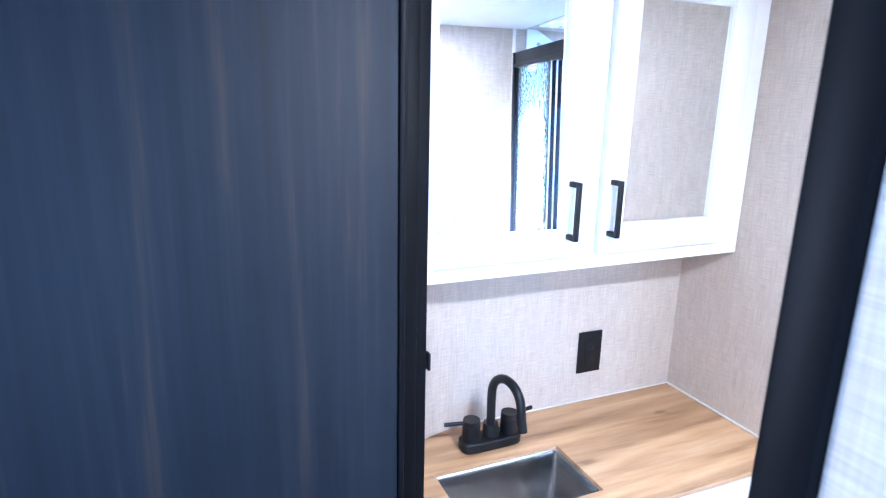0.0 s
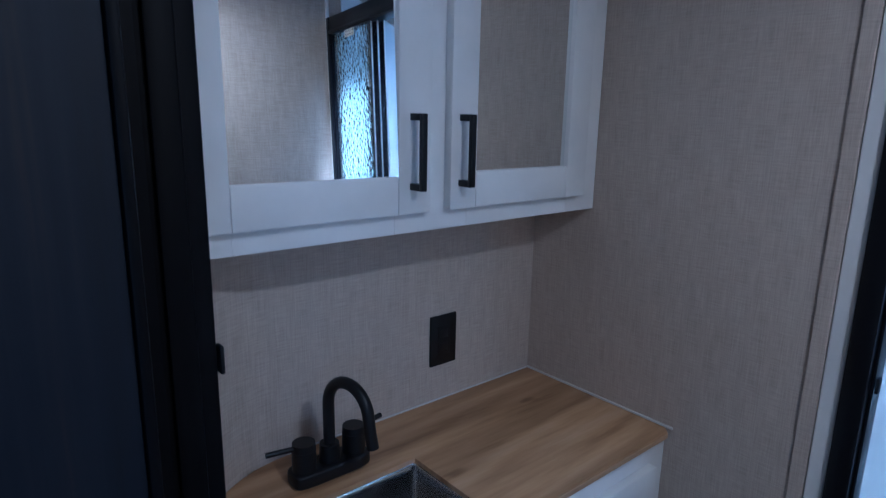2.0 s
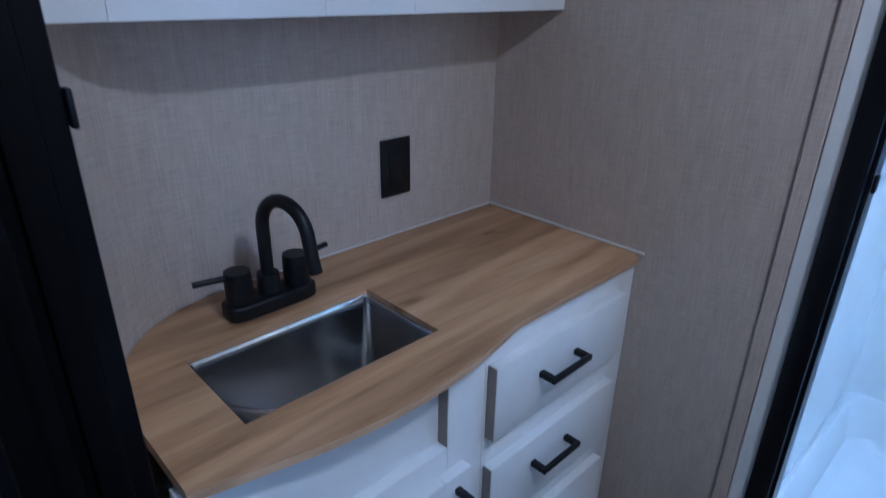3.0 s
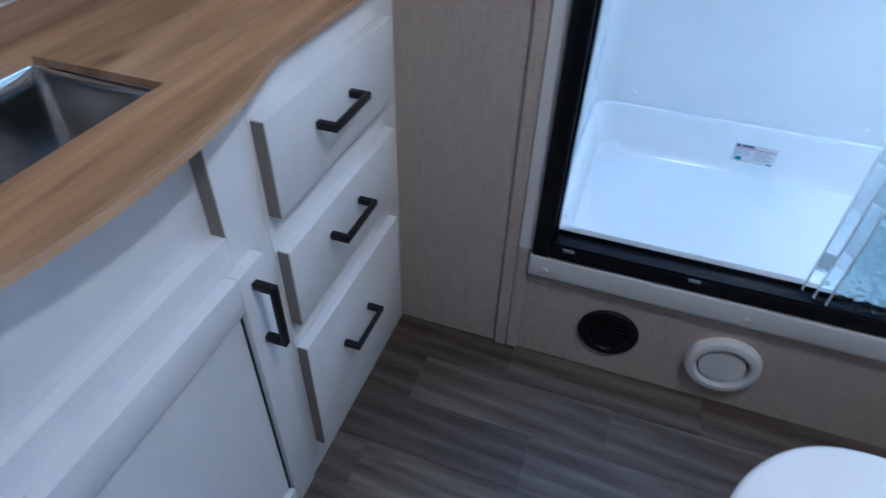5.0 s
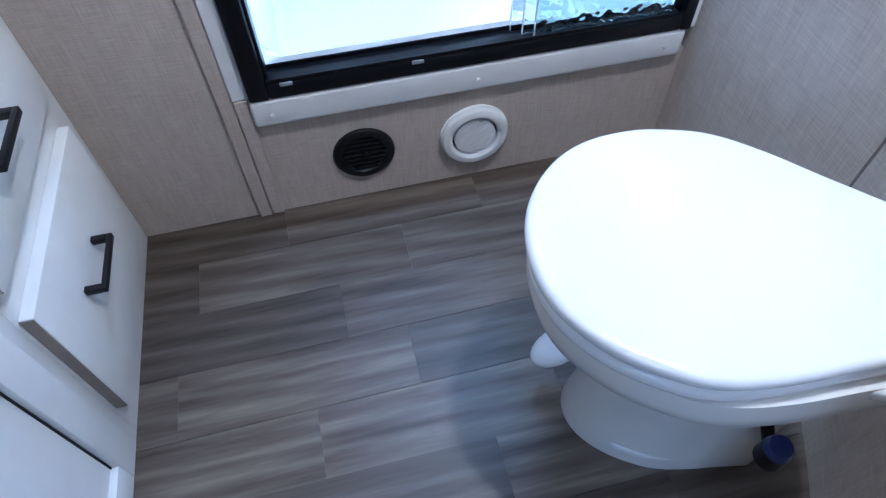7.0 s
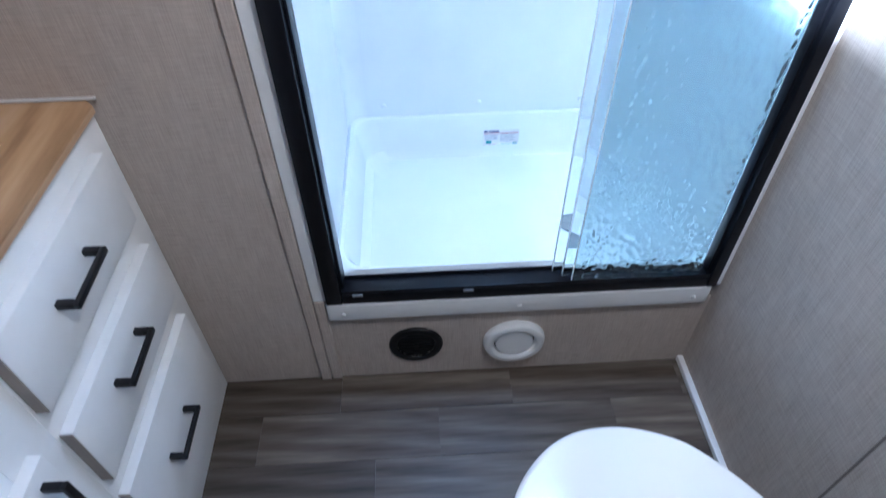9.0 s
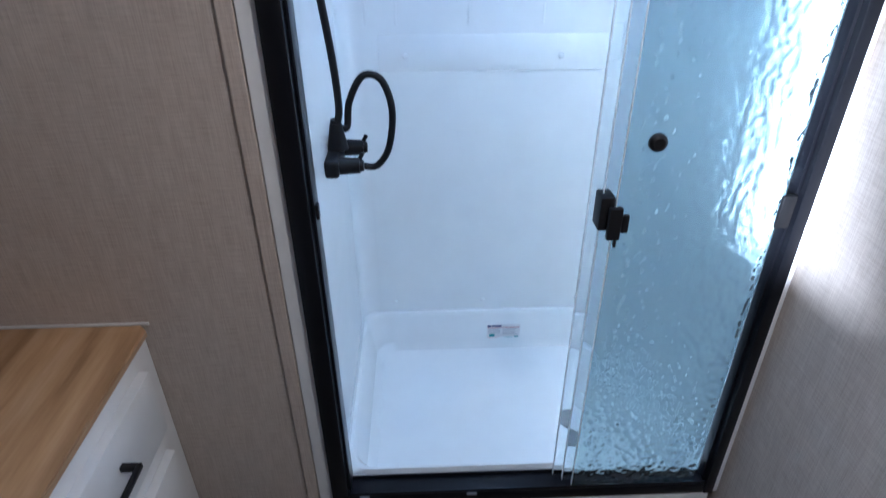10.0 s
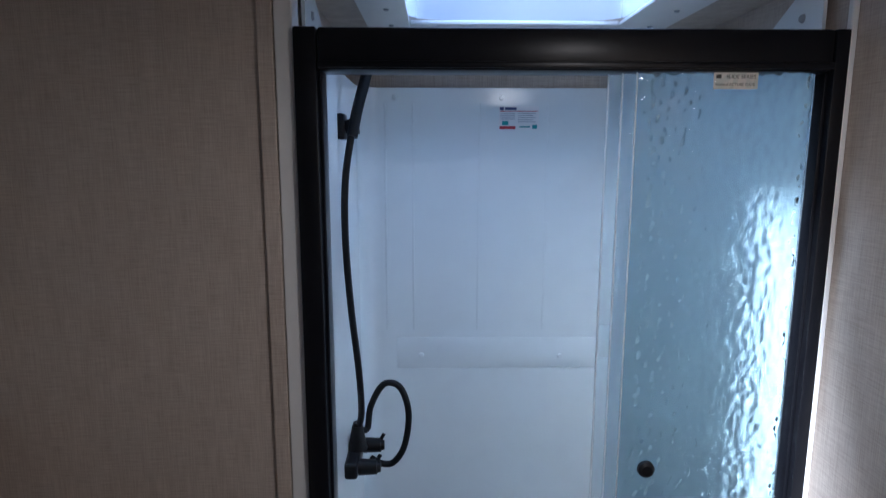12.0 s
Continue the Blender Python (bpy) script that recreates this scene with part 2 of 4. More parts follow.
def slab(bm, outline, z0, z1, edge=0.0, segments=3):
    """A flat plate with the given outline and a rounded top and bottom edge."""
    rings = []
    cx = sum(p[0] for p in outline) / len(outline)
    cy = sum(p[1] for p in outline) / len(outline)

    def ring(inset, z):
        pts = []
        n = len(outline)
        for i in range(n):
            a, b = Vector(outline[i - 1][:2]), Vector(outline[(i + 1) % n][:2])
            d = (b - a).normalized()
            nrm = Vector((d.y, -d.x))
            p = Vector(outline[i][:2])
            if nrm.dot(p - Vector((cx, cy))) < 0:
                nrm = -nrm
            q = p - nrm * inset
            pts.append((q.x, q.y, z))
        return pts

    if edge:
        arc = [math.pi / 2 * k / segments for k in range(segments + 1)]
        rings = [ring(edge * (1 - math.sin(a)), z0 + edge * (1 - math.cos(a))) for a in arc]
        rings += [ring(edge * (1 - math.cos(a)), z1 - edge * (1 - math.sin(a))) for a in arc]
    else:
        rings = [ring(0, z0), ring(0, z1)]
    return loft(bm, rings)


def thing(name, at, label, category, group="", kind=""):
    ob = new(name)
    ob.empty_display_size = 0.05
    ob.location = at
    return tagged(ob, label, category, group, kind)


def part(name, bm, mat, parent=None, label="", smooth=True):
    me = bpy.data.meshes.new(name)
    bm.to_mesh(me)
    bm.free()
    me.materials.append(mat)
    if smooth:
        me.polygons.foreach_set("use_smooth", [True] * len(me.polygons))
        me.set_sharp_from_angle(angle=radians(35))
    ob = new(name, me)
    if parent:
        ob.parent = parent
        base = parent
        off = Vector((0, 0, 0))
        while base:
            off += base.location
            base = base.parent
        ob.location = -off
    return tagged(ob, label)


def structure(name, bm, mat, label, category, smooth=False):
    return tagged(part(name, bm, mat, smooth=smooth), label, category, kind="structure")


# ---- the plan, in metres: vanity wall x = 0, shower wall y = 0, floor z = 0 ----
RIGHT = 1.54
CEIL = 1.96
FRAME_L, FRAME_R = 0.680, 1.528
INNER_L, INNER_R = 0.721, 1.500
FRAME_B, FRAME_T = 0.303, 1.861
INNER_B, INNER_T = 0.342, 1.797
BACK = 0.645
COUNTER_Z = 0.81

# walls
structure("wall_vanity", boxed(-0.06, 0.0, -1.02, 0.75, 0, 2.05), LINEN, "beige woven-look wall panel behind the vanity", "wall")
structure("wall_shower_side", boxed(0.0, 0.650, 0.0, 0.04, 0, CEIL), LINEN, "beige woven-look wall panel beside the shower", "wall")
structure("wall_shower_apron", boxed(0.650, RIGHT, 0.0, 0.04, 0, 0.25), LINEN, "low beige woven-look panel below the shower sill", "wall")
structure("wall_shower_outer_side", boxed(0.62, 0.660, 0.041, 0.72, 0, CEIL), LINEN, "beige woven-look wall panel above the shower surround", "wall")
structure("wall_shower_back", boxed(0.66, RIGHT, 0.67, 0.72, 0, CEIL), LINEN, "beige woven-look wall strip above the shower surround", "wall")
structure("wall_right", boxed(RIGHT, RIGHT + 0.05, -1.04, 0.72, 0, CEIL), LINEN, "beige woven-look wall panel beside the toilet", "wall")
structure("wall_door_near", boxed(1.0985, RIGHT + 0.5, -1.068, -1.0, 0, CEIL), LINEN, "beige woven-look wall beside the bathroom doorway", "wall")
structure("wall_door_far", boxed(-0.06, 0.369, -0.955, -0.905, 0, CEIL), LINEN, "beige woven-look wall beside the vanity", "wall")

# rounded corner of the vanity wall
bm = bmesh.new()
arc = [(0.22 - 0.22 * math.cos(a), -0.66 - 0.22 * math.sin(a)) for a in (math.pi / 2 * k / 14 for k in range(15))]
outline = arc[:12] + [(0.205, -0.8795), (0.26, -0.888), (0.33, -0.898), (0.369, -0.9045), (-0.004, -0.9045)]
loft(bm, [[(x, y, z) for x, y in outline] for z in (0.0, CEIL)])
structure("wall_corner", bm, LINEN, "rounded beige woven-look wall corner behind the sink", "wall", smooth=True)

# rounded corner behind the toilet
bm = bmesh.new()
curve = [(p.x, p.y) for p in smooth_line([(1.5385, -0.472, 0), (1.526, -0.55, 0), (1.497, -0.64, 0), (1.457, -0.73, 0), (1.402, -0.83, 0), (1.335, -0.92, 0), (1.25, -0.999, 0)], 5)]
outline = curve + [(1.5395, -0.9995)]
loft(bm, [[(x, y, z) for x, y in outline] for z in (0.0, CEIL)])
structure("wall_corner_toilet", bm, LINEN, "curved beige woven-look wall corner behind the toilet", "wall", smooth=True)

# doorway: black posts and header
bm = boxed(0.370, 0.401, -0.960, -0.906, 0, CEIL, 0.004)
post = structure("door_post_far", bm, BLACK_TRIM, "black moulded door post beside the vanity", "door frame", smooth=True)
part("stop_strip", boxed(0.374, 0.420, -0.985, -0.9605, 0, CEIL, 0.004), BLACK_TRIM, post)
part("stop_strip", boxed(0.4015, 0.407, -0.950, -0.925, 0, CEIL, 0.002), BLACK_TRIM, post)
part("strike_plate", boxed(0.392, 0.406, -0.9055, -0.901, 1.183, 1.212, 0.002), BLACK_PLASTIC, post)
bm = bmesh.new()
box(bm, 1.079, 1.098, -1.072, -0.998, 0, CEIL, 0.003)
structure("door_post_near", bm, BLACK_TRIM, "narrow black door post", "door frame", smooth=True)

# open door
door = thing("door_1", (0.555, -1.19, 0.02), "open dark-stained wooden bathroom door with upright grain", "door", kind="structure")
part("slab", boxed(0.537, 0.573, -1.44, -1.012, 0.02, 1.93, 0.003), DARK_WOOD, door)
bm = boxed(0.535, 0.575, -1.0115, -1.004, 0.02, 1.93, 0.002)
part("edge_band", bm, BLACK_TRIM, door)
structure("door_casing", boxed(0.30, 0.530, -1.012, -0.987, 0, CEIL), BLACK_TRIM, "dark wooden casing behind the open door", "door frame")

# assumed living area behind the doorway: unseen walls that bound the incoming light
structure("wall_living_back_low", boxed(-1.6, 2.6, -2.70, -2.64, 0, 1.12), LINEN, "unseen beige wall below the added living area window", "wall")
structure("wall_living_back_top", boxed(-1.6, 2.6, -2.70, -2.64, 1.86, 2.05), LINEN, "unseen beige wall above the added living area window", "wall")
for name, a, b in (("wall_living_pier", -1.6, -0.38), ("wall_living_pier_end", 0.20, 2.6)):
    structure(name, boxed(a, b, -2.70, -2.64, 1.12, 1.86), LINEN, "unseen beige wall beside the added living area window", "wall")
# unseen wedge, added so the sunlit patch gets a slanted edge
bm = bmesh.new()
wedge = [(0.135, 1.12), (0.1995, 1.12), (0.1995, 1.86), (-0.03, 1.86)]
loft(bm, [[(x, y, z) for x, z in wedge] for y in (-2.70, -2.64)])
structure("sun_patch_wedge", bm, LINEN, "unseen beige wedge added to slant the sunlit patch", "wall")
structure("wall_living_left", boxed(-1.66, -1.6, -2.70, -0.956, 0, 2.05), LINEN, "unseen beige side wall assumed for the living area", "wall")
for name, c in (("wall_living_right", (-2.70, -2.56, 0, 2.05)), ("wall_living_right_front", (-1.56, -1.0, 0, 2.05)), ("wall_living_right_low", (-2.56, -1.56, 0, 1.02)), ("wall_living_right_top", (-2.56, -1.56, 1.78, 2.05))):
    structure(name, boxed(2.6, 2.66, *c), LINEN, "unseen beige side wall assumed for the living area", "wall")
structure("wall_living_front", boxed(-1.6, -0.061, -1.02, -0.96, 0, 2.05), LINEN, "unseen beige front wall assumed for the living area", "wall")
structure("wall_living_front_end", boxed(RIGHT + 0.5, 2.6, -1.045, -1.0, 0, 2.05), LINEN, "unseen beige front wall assumed for the living area", "wall")

# floor and ceilings
structure("floor", boxed(-1.6, 2.6, -2.70, 0.0, -0.06, -0.004), painted("floor_underlay", (0.11, 0.09, 0.075), 0.6), "grey-brown wood-look vinyl plank floor", "floor")
structure("ceiling", boxed(-1.66, 2.66, -2.70, 0.04, CEIL, CEIL + 0.06), CEILING_WHITE, "flat white ceiling panel", "ceiling")
bm = bmesh.new()
SK = (0.83, 1.31, 0.07, 0.42)
box(bm, 0.62, SK[0], 0.041, 0.75, CEIL, CEIL + 0.06)
box(bm, SK[1], RIGHT + 0.05, 0.041, 0.75, CEIL, CEIL + 0.06)
box(bm, SK[0], SK[1], 0.041, SK[2], CEIL, CEIL + 0.06)
box(bm, SK[0], SK[1], SK[3], 0.75, CEIL, CEIL + 0.06)
structure("ceiling_shower", bm, LINEN, "ceiling panel above the shower around the skylight", "ceiling")

# skylight
skylight = thing("skylight", (1.07, 0.245, CEIL), "milky domed shower skylight with a white screwed flange", "skylight")
fl = 0.085
for a in ((SK[0] - fl, SK[0] + 0.01, SK[2] - 0.025, SK[3] + fl), (SK[1] - 0.01, SK[1] + fl + 0.02, SK[2] - 0.025, SK[3] + fl), (SK[0] + 0.011, SK[1] - 0.011, SK[2] - 0.025, SK[2] + 0.01), (SK[0] + 0.011, SK[1] - 0.011, SK[3] - 0.01, SK[3] + fl)):
    part("flange", boxed(a[0], a[1], a[2], a[3], CEIL - 0.010, CEIL - 0.001, 0.003), WHITE_TRIM, skylight)
bm = bmesh.new()
rings = []
for z, s in ((CEIL, 1.0), (CEIL + 0.12, 0.98), (CEIL + 0.19, 0.9), (CEIL + 0.235, 0.7), (CEIL + 0.25, 0.4), (CEIL + 0.255, 0.05)):
    cx, cy, hx, hy = (SK[0] + SK[1]) / 2, (SK[2] + SK[3]) / 2, (SK[1] - SK[0]) / 2 * s - 0.002, (SK[3] - SK[2]) / 2 * s - 0.002
    ring = []
    for k in range(32):
        a = 2 * math.pi * k / 32
        c, s2 = math.cos(a), math.sin(a)
        ring.append((cx + hx * math.copysign(abs(c) ** 0.35, c), cy + hy * math.copysign(abs(s2) ** 0.35, s2), z))
    rings.append(ring)
loft(bm, rings, cap=False)
part("dome", bm, DOME, skylight)
for x, y in ((0.80, 0.12), (0.80, 0.27), (0.80, 0.42), (1.37, 0.12), (1.37, 0.27), (1.37, 0.42)):
    part("screw", disc(bmesh.new(), (x, y, CEIL - 0.0105), (0, 0, -1), 0.006, 0.004, 0.003, 12), GREY_CLIP, skylight)

# ceiling lamp above the toilet
cl = thing("ceiling_light", (1.24, -0.66, CEIL), "small round warm white ceiling light", "ceiling light")
bm = bmesh.new()
prof = [(0.075, 0.0), (0.075, -0.008), (0.068, -0.016), (0.056, -0.018)]
loft(bm, [[(1.24 + r * math.cos(2 * math.pi * k / 40), -0.66 + r * math.sin(2 * math.pi * k / 40), CEIL - 0.0005 + z) for k in range(40)] for r, z in prof], cap=False)
part("frame", bm, WHITE_TRIM, cl)
part("diffuser", disc(bmesh.new(), (1.24, -0.66, CEIL - 0.0165), (0, 0, 1), 0.056, 0.056, 0.004, 40), LAMP_GLOW, cl, "glowing diffuser")

# windows added to the unseen living area as openings for sun and fill
def window(name, sides, rails, at):
    w = thing(name, at, "unseen open window added for fill light, in a black frame", "window", kind="structure")
    for nm, group in (("frame_side", sides), ("frame_rail", rails)):
        for c in group:
            part(nm, boxed(*c), BLACK_FRAME, w)


w1 = thing("unseen_window_1", (-0.12, -2.67, 1.12), "unseen open window added to let the sun in, slanted side, black frame", "window", kind="structure")


def upright(name, pts, ya, yb, mat):
    bm = bmesh.new()
    loft(bm, [[(x, y, z) for x, z in pts] for y in (ya, yb)])
    return part(name, bm, mat, w1, smooth=False)


upright("frame_side", [(-0.38, 1.12), (-0.35, 1.12), (-0.35, 1.86), (-0.38, 1.86)], -2.69, -2.65, BLACK_FRAME)
upright("frame_side", [(0.105, 1.12), (0.1345, 1.12), (-0.0305, 1.86), (-0.060, 1.86)], -2.69, -2.65, BLACK_FRAME)
upright("frame_rail", [(-0.349, 1.12), (0.104, 1.12), (0.0975, 1.15), (-0.349, 1.15)], -2.69, -2.65, BLACK_FRAME)
upright("frame_rail", [(-0.349, 1.83), (-0.0545, 1.83), (-0.061, 1.86), (-0.349, 1.86)], -2.69, -2.65, BLACK_FRAME)
window("unseen_window_2", [(2.61, 2.65, -2.56, -2.53, 1.02, 1.78), (2.61, 2.65, -1.59, -1.56, 1.02, 1.78)], [(2.61, 2.65, -2.529, -1.591, 1.02, 1.05), (2.61, 2.65, -2.529, -1.591, 1.75, 1.78)], (2.63, -2.06, 1.02))

# trim round the shower opening
structure("trim_batten", boxed(0.624, 0.6485, -0.008, -0.0005, 0, CEIL, 0.002), LINEN, "narrow beige batten over the wall joint", "trim")
structure("trim_white_edge", boxed(0.650, 0.6785, -0.006, 0.0395, 0.303, CEIL, 0.002), WHITE_TRIM, "white strip along the shower door frame", "trim")
structure("trim_low_edge", boxed(0.650, 0.675, -0.007, -0.0005, 0, 0.302, 0.003), LINEN, "pale strip beside the low shower panel", "trim")
structure("trim_right_edge", boxed(1.529, RIGHT - 0.0005, -0.014, -0.0005, 0.303, CEIL, 0.003), WHITE_TRIM, "white strip between the shower frame and wall", "trim")
structure("baseboard", boxed(1.524, RIGHT - 0.0005, -0.46, -0.001, 0, 0.018, 0.003), WHITE_TRIM, "narrow white strip along the floor by the wall", "trim")
structure("wall_joint", boxed(RIGHT - 0.0025, RIGHT - 0.0005, -0.474, -0.470, 0, CEIL), DARK_SEAM, "dark upright joint between wall panels", "trim")
structure("trim_caulk_side", boxed(0.002, 0.402, -0.005, -0.0005, COUNTER_Z + 0.001, COUNTER_Z + 0.006, 0.001), CAULK, "white caulk line along the worktop", "trim")
structure("trim_caulk_back", boxed(0.0005, 0.004, -0.66, -0.006, COUNTER_Z + 0.001, COUNTER_Z + 0.004, 0.001), CAULK, "white caulk line along the worktop", "trim")

# ---- shower ----
surround = thing("shower_surround", (1.09, 0.33, 0.34), "white moulded shower wall surround with a ledge band", "shower surround")
# one moulded shell: left, back and right walls with rounded corners
rad = 0.055
path = [(0.700, 0.046), (0.697, BACK - rad)]
path += [(0.697 + rad - rad * math.cos(a), BACK - rad + rad * math.sin(a)) for a in (math.pi / 2 * k / 8 for k in range(1, 9))]
path += [(1.502 - rad + rad * math.sin(a), BACK - rad + rad * math.cos(a)) for a in (math.pi / 2 * k / 8 for k in range(0, 9))]
path += [(1.500, 0.046)]
back_path = [(1.512, 0.046), (1.514, BACK + 0.012), (0.685, BACK + 0.012), (0.688, 0.046)]
loft_rings = [[(x, y, z) for x, y in path + back_path] for z in (0.335, 1.84)]
part("shell", loft(bmesh.new(), loft_rings), ACRYLIC, surround)
part("ledge", boxed(0.79, 1.45, BACK - 0.0012, BACK + 0.002, 1.078, 1.168, 0.003), ACRYLIC, surround)
for x in (0.762, 0.835, 1.010, 1.190, 1.400):
    part("rib", boxed(x, x + 0.006, BACK - 0.0006, BACK + 0.002, 1.19, 1.80, 0.0005), ACRYLIC, surround)
for x, z in ((0.858, 1.118), (1.244, 1.114), (0.79, 1.815), (1.07, 1.815), (1.36, 1.815), (0.80, 0.372), (1.07, 0.372), (1.36, 0.372)):
    y = BACK - (0.0027 if 1.0 < z < 1.2 else 0.0005)
    part("screw_cap", disc(bmesh.new(), (x, y, z), (0, -1, 0), 0.007, 0.005, 0.004, 16), ACRYLIC, surround)
# top corner gussets beside the door header
for sx, x0 in ((1, 0.682), (-1, 1.526)):
    bm = bmesh.new()
    tri = [(0.046, 1.84), (0.046, CEIL - 0.002), (0.09, CEIL - 0.002), (0.30, 1.84)]
    loft(bm, [[(x0, y, z) for y, z in tri], [(x0 + sx * 0.006, y, z) for y, z in tri]])
    g = part("gusset", bm, ACRYLIC, surround, smooth=False)
    part("screw", disc(bmesh.new(), (x0 + sx * 0.0062, 0.10, 1.90), (sx, 0, 0), 0.008, 0.006, 0.004, 14), GREY_CLIP, surround)

# tray
tray = thing("shower_tray", (1.09, 0.32, 0.05), "deep white moulded shower tray with rounded rim", "shower tray")


def rounded(x0, x1, y0, y1, r, z, n=6):
    pts = []
    for cx, cy, a0 in ((x1 - r, y1 - r, 0), (x0 + r, y1 - r, 90), (x0 + r, y0 + r, 180), (x1 - r, y0 + r, 270)):
        for k in range(n + 1):
            a = radians(a0 + 90 * k / n)
            pts.append((cx + r * math.cos(a), cy + r * math.sin(a), z))
    return pts


rings = [rounded(0.686, 1.514, 0.042, 0.66, 0.02, 0.05), rounded(0.686, 1.514, 0.042, 0.66, 0.02, 0.330), rounded(0.706, 1.494, 0.048, 0.638, 0.05, 0.342),
         rounded(0.714, 1.486, 0.054, 0.631, 0.06, 0.340), rounded(0.722, 1.478, 0.060, 0.624, 0.06, 0.328), rounded(0.738, 1.462, 0.075, 0.612, 0.06, 0.240), rounded(0.760, 1.440, 0.095, 0.594, 0.06, 0.219), rounded(0.80, 1.40, 0.13, 0.56, 0.06, 0.215)]
part("basin", loft(bmesh.new(), rings), ACRYLIC, tray)
bm = bmesh.new()
disc(bm, (1.35, 0.34, 0.2155), (0, 0, 1), 0.045, 0.040, 0.004, 28)
part("drain", bm, STEEL, tray)
# sill board over the tray's front flange
bm = bmesh.new()
box(bm, 0.676, 1.5245, -0.016, 0.03, 0.243, 0.302, 0.008, 3)
sill = structure("shower_sill", bm, WHITE_TRIM, "white screwed sill board below the shower door", "sill", smooth=True)
for x in (0.712, 1.099, 1.488):
    part("screw", disc(bmesh.new(), (x, -0.0165, 0.268), (0, -1, 0), 0.006, 0.004, 0.003, 14), WHITE_TRIM, sill)

# sliding door
sd = thing("sliding_shower_door", (1.10, 0.0, FRAME_B), "three-panel sliding shower door of hammered glass in a black frame, pushed open", "shower door")
Y0, Y1 = -0.018, 0.040
bm = boxed(FRAME_L, INNER_L - 0.006, Y0, Y1, FRAME_B, FRAME_T, 0.003)
box(bm, INNER_L - 0.0055, INNER_L, Y0 + 0.012, Y1 - 0.006, INNER_B, INNER_T, 0.001)
part("frame_jamb", bm, BLACK_FRAME, sd)
bm = boxed(INNER_R + 0.006, FRAME_R, Y0, Y1, FRAME_B, FRAME_T, 0.003)
box(bm, INNER_R, INNER_R + 0.0055, Y0 + 0.012, Y1 - 0.006, INNER_B, INNER_T, 0.001)
part("frame_jamb", bm, BLACK_FRAME, sd)
bm = boxed(INNER_L - 0.0055, INNER_R + 0.0055, Y0 + 0.001, Y1 + 0.004, INNER_T, FRAME_T, 0.006)
box(bm, INNER_L - 0.005, INNER_R + 0.005, Y0 - 0.003, Y0 + 0.0005, INNER_T + 0.004, INNER_T + 0.014, 0.001)
part("frame_header", bm, BLACK_FRAME, sd)
bm = boxed(INNER_L - 0.0055, INNER_R + 0.0055, Y0 + 0.001, Y1, FRAME_B + 0.001, INNER_B - 0.008, 0.003)
for y in (-0.014, 0.031):
    box(bm, INNER_L - 0.005, INNER_R + 0.005, y - 0.0015, y + 0.0015, INNER_B - 0.0085, INNER_B, 0.0006)
part("frame_track", bm, BLACK_FRAME, sd)
for x in (0.750, 0.985):
    part("track_clip", boxed(x - 0.011, x + 0.011, -0.0195, -0.0172, INNER_B - 0.014, INNER_B - 0.006, 0.001), GREY_CLIP, sd)


def hammered_pane(x0, x1, y0, y1, z0, z1, step=0.0026):
    """A pane whose room side is dimpled like hammered glass."""
    nx, nz = int((x1 - x0) / step), int((z1 - z0) / step)
    verts, faces = [], []
    for j in range(nz + 1):
        for i in range(nx + 1):
            x, z = x0 + (x1 - x0) * i / nx, z0 + (z1 - z0) * j / nz
            near = noise.voronoi(Vector((x * 72, 0.3, z * 68)))[0][0]
            h = -0.0036 * math.exp(-(near * 1.7) ** 2) + 0.0010 * noise.noise(Vector((x * 34, 1.7, z * 32)))
            rim = min(1.0, (x1 - x) / 0.006, (x - x0) / 0.02)
            verts.append((x, y0 + h * rim, z))
    n = nx + 1
    for j in range(nz):
        for i in range(nx):
            a = j * n + i
            faces.append((a, a + 1, a + n + 1, a + n))
    base = len(verts)
    verts += [(x0, y1, z0), (x1, y1, z0), (x1, y1, z1), (x0, y1, z1)]
    faces.append((base, base + 3, base + 2, base + 1))
    faces.append(tuple([base, base + 1] + [i for i in range(nx, -1, -1)]))
    faces.append(tuple([base + 2, base + 3] + [nz * n + i for i in range(nx + 1)]))
    faces.append(tuple([base + 3, base] + [j * n for j in range(nz + 1)]))
    faces.append(tuple([base + 1, base + 2] + [j * n + nx for j in range(nz, -1, -1)]))
    me = bpy.data.meshes.new("pane")
    me.from_pydata(verts, [], faces)
    bm = bmesh.new()
    bm.from_mesh(me)
    bpy.data.meshes.remove(me)
    bmesh.ops.recalc_face_normals(bm, faces=bm.faces)
    return bm


for i, (x, y) in enumerate(((1.208, -0.0075), (1.190, 0.0075), (1.172, 0.0225))):
    if i == 0:
        bm = hammered_pane(x, INNER_R - 0.018, y, y + 0.005, INNER_B - 0.007, INNER_T + 0.004)
    else:
        bm = boxed(x, INNER_R - 0.006, y, y + 0.005, INNER_B - 0.007, INNER_T + 0.004, 0.0012)
    p = part("glass_panel", bm, GLASS_RAIN if i == 0 else GLASS_CLEAR, sd, "clear tempered glass with a hammered relief")
    p.visible_shadow = False
    # white strip paints the bright line of the panel's polished edge
    part("polished_edge", boxed(x - 0.0016, x - 0.0002, y, y + 0.005, INNER_B - 0.007, INNER_T + 0.002), LIT_GLASS_EDGE, p, smooth=False)
bm = disc(bmesh.new(), (1.255, -0.0078, 1.139), (0, -1, 0), 0.015, 0.014, 0.006, 28)
disc(bm, (1.255, -0.0138, 1.139), (0, -1, 0), 0.0135, 0.009, 0.004, 28)
part("knob", bm, BLACK_PLASTIC, sd)
bm = boxed(1.181, 1.205, -0.0095, 0.027, 0.985, 1.046, 0.003)
box(bm, 1.194, 1.217, -0.022, -0.0097, 0.972, 1.032, 0.004)
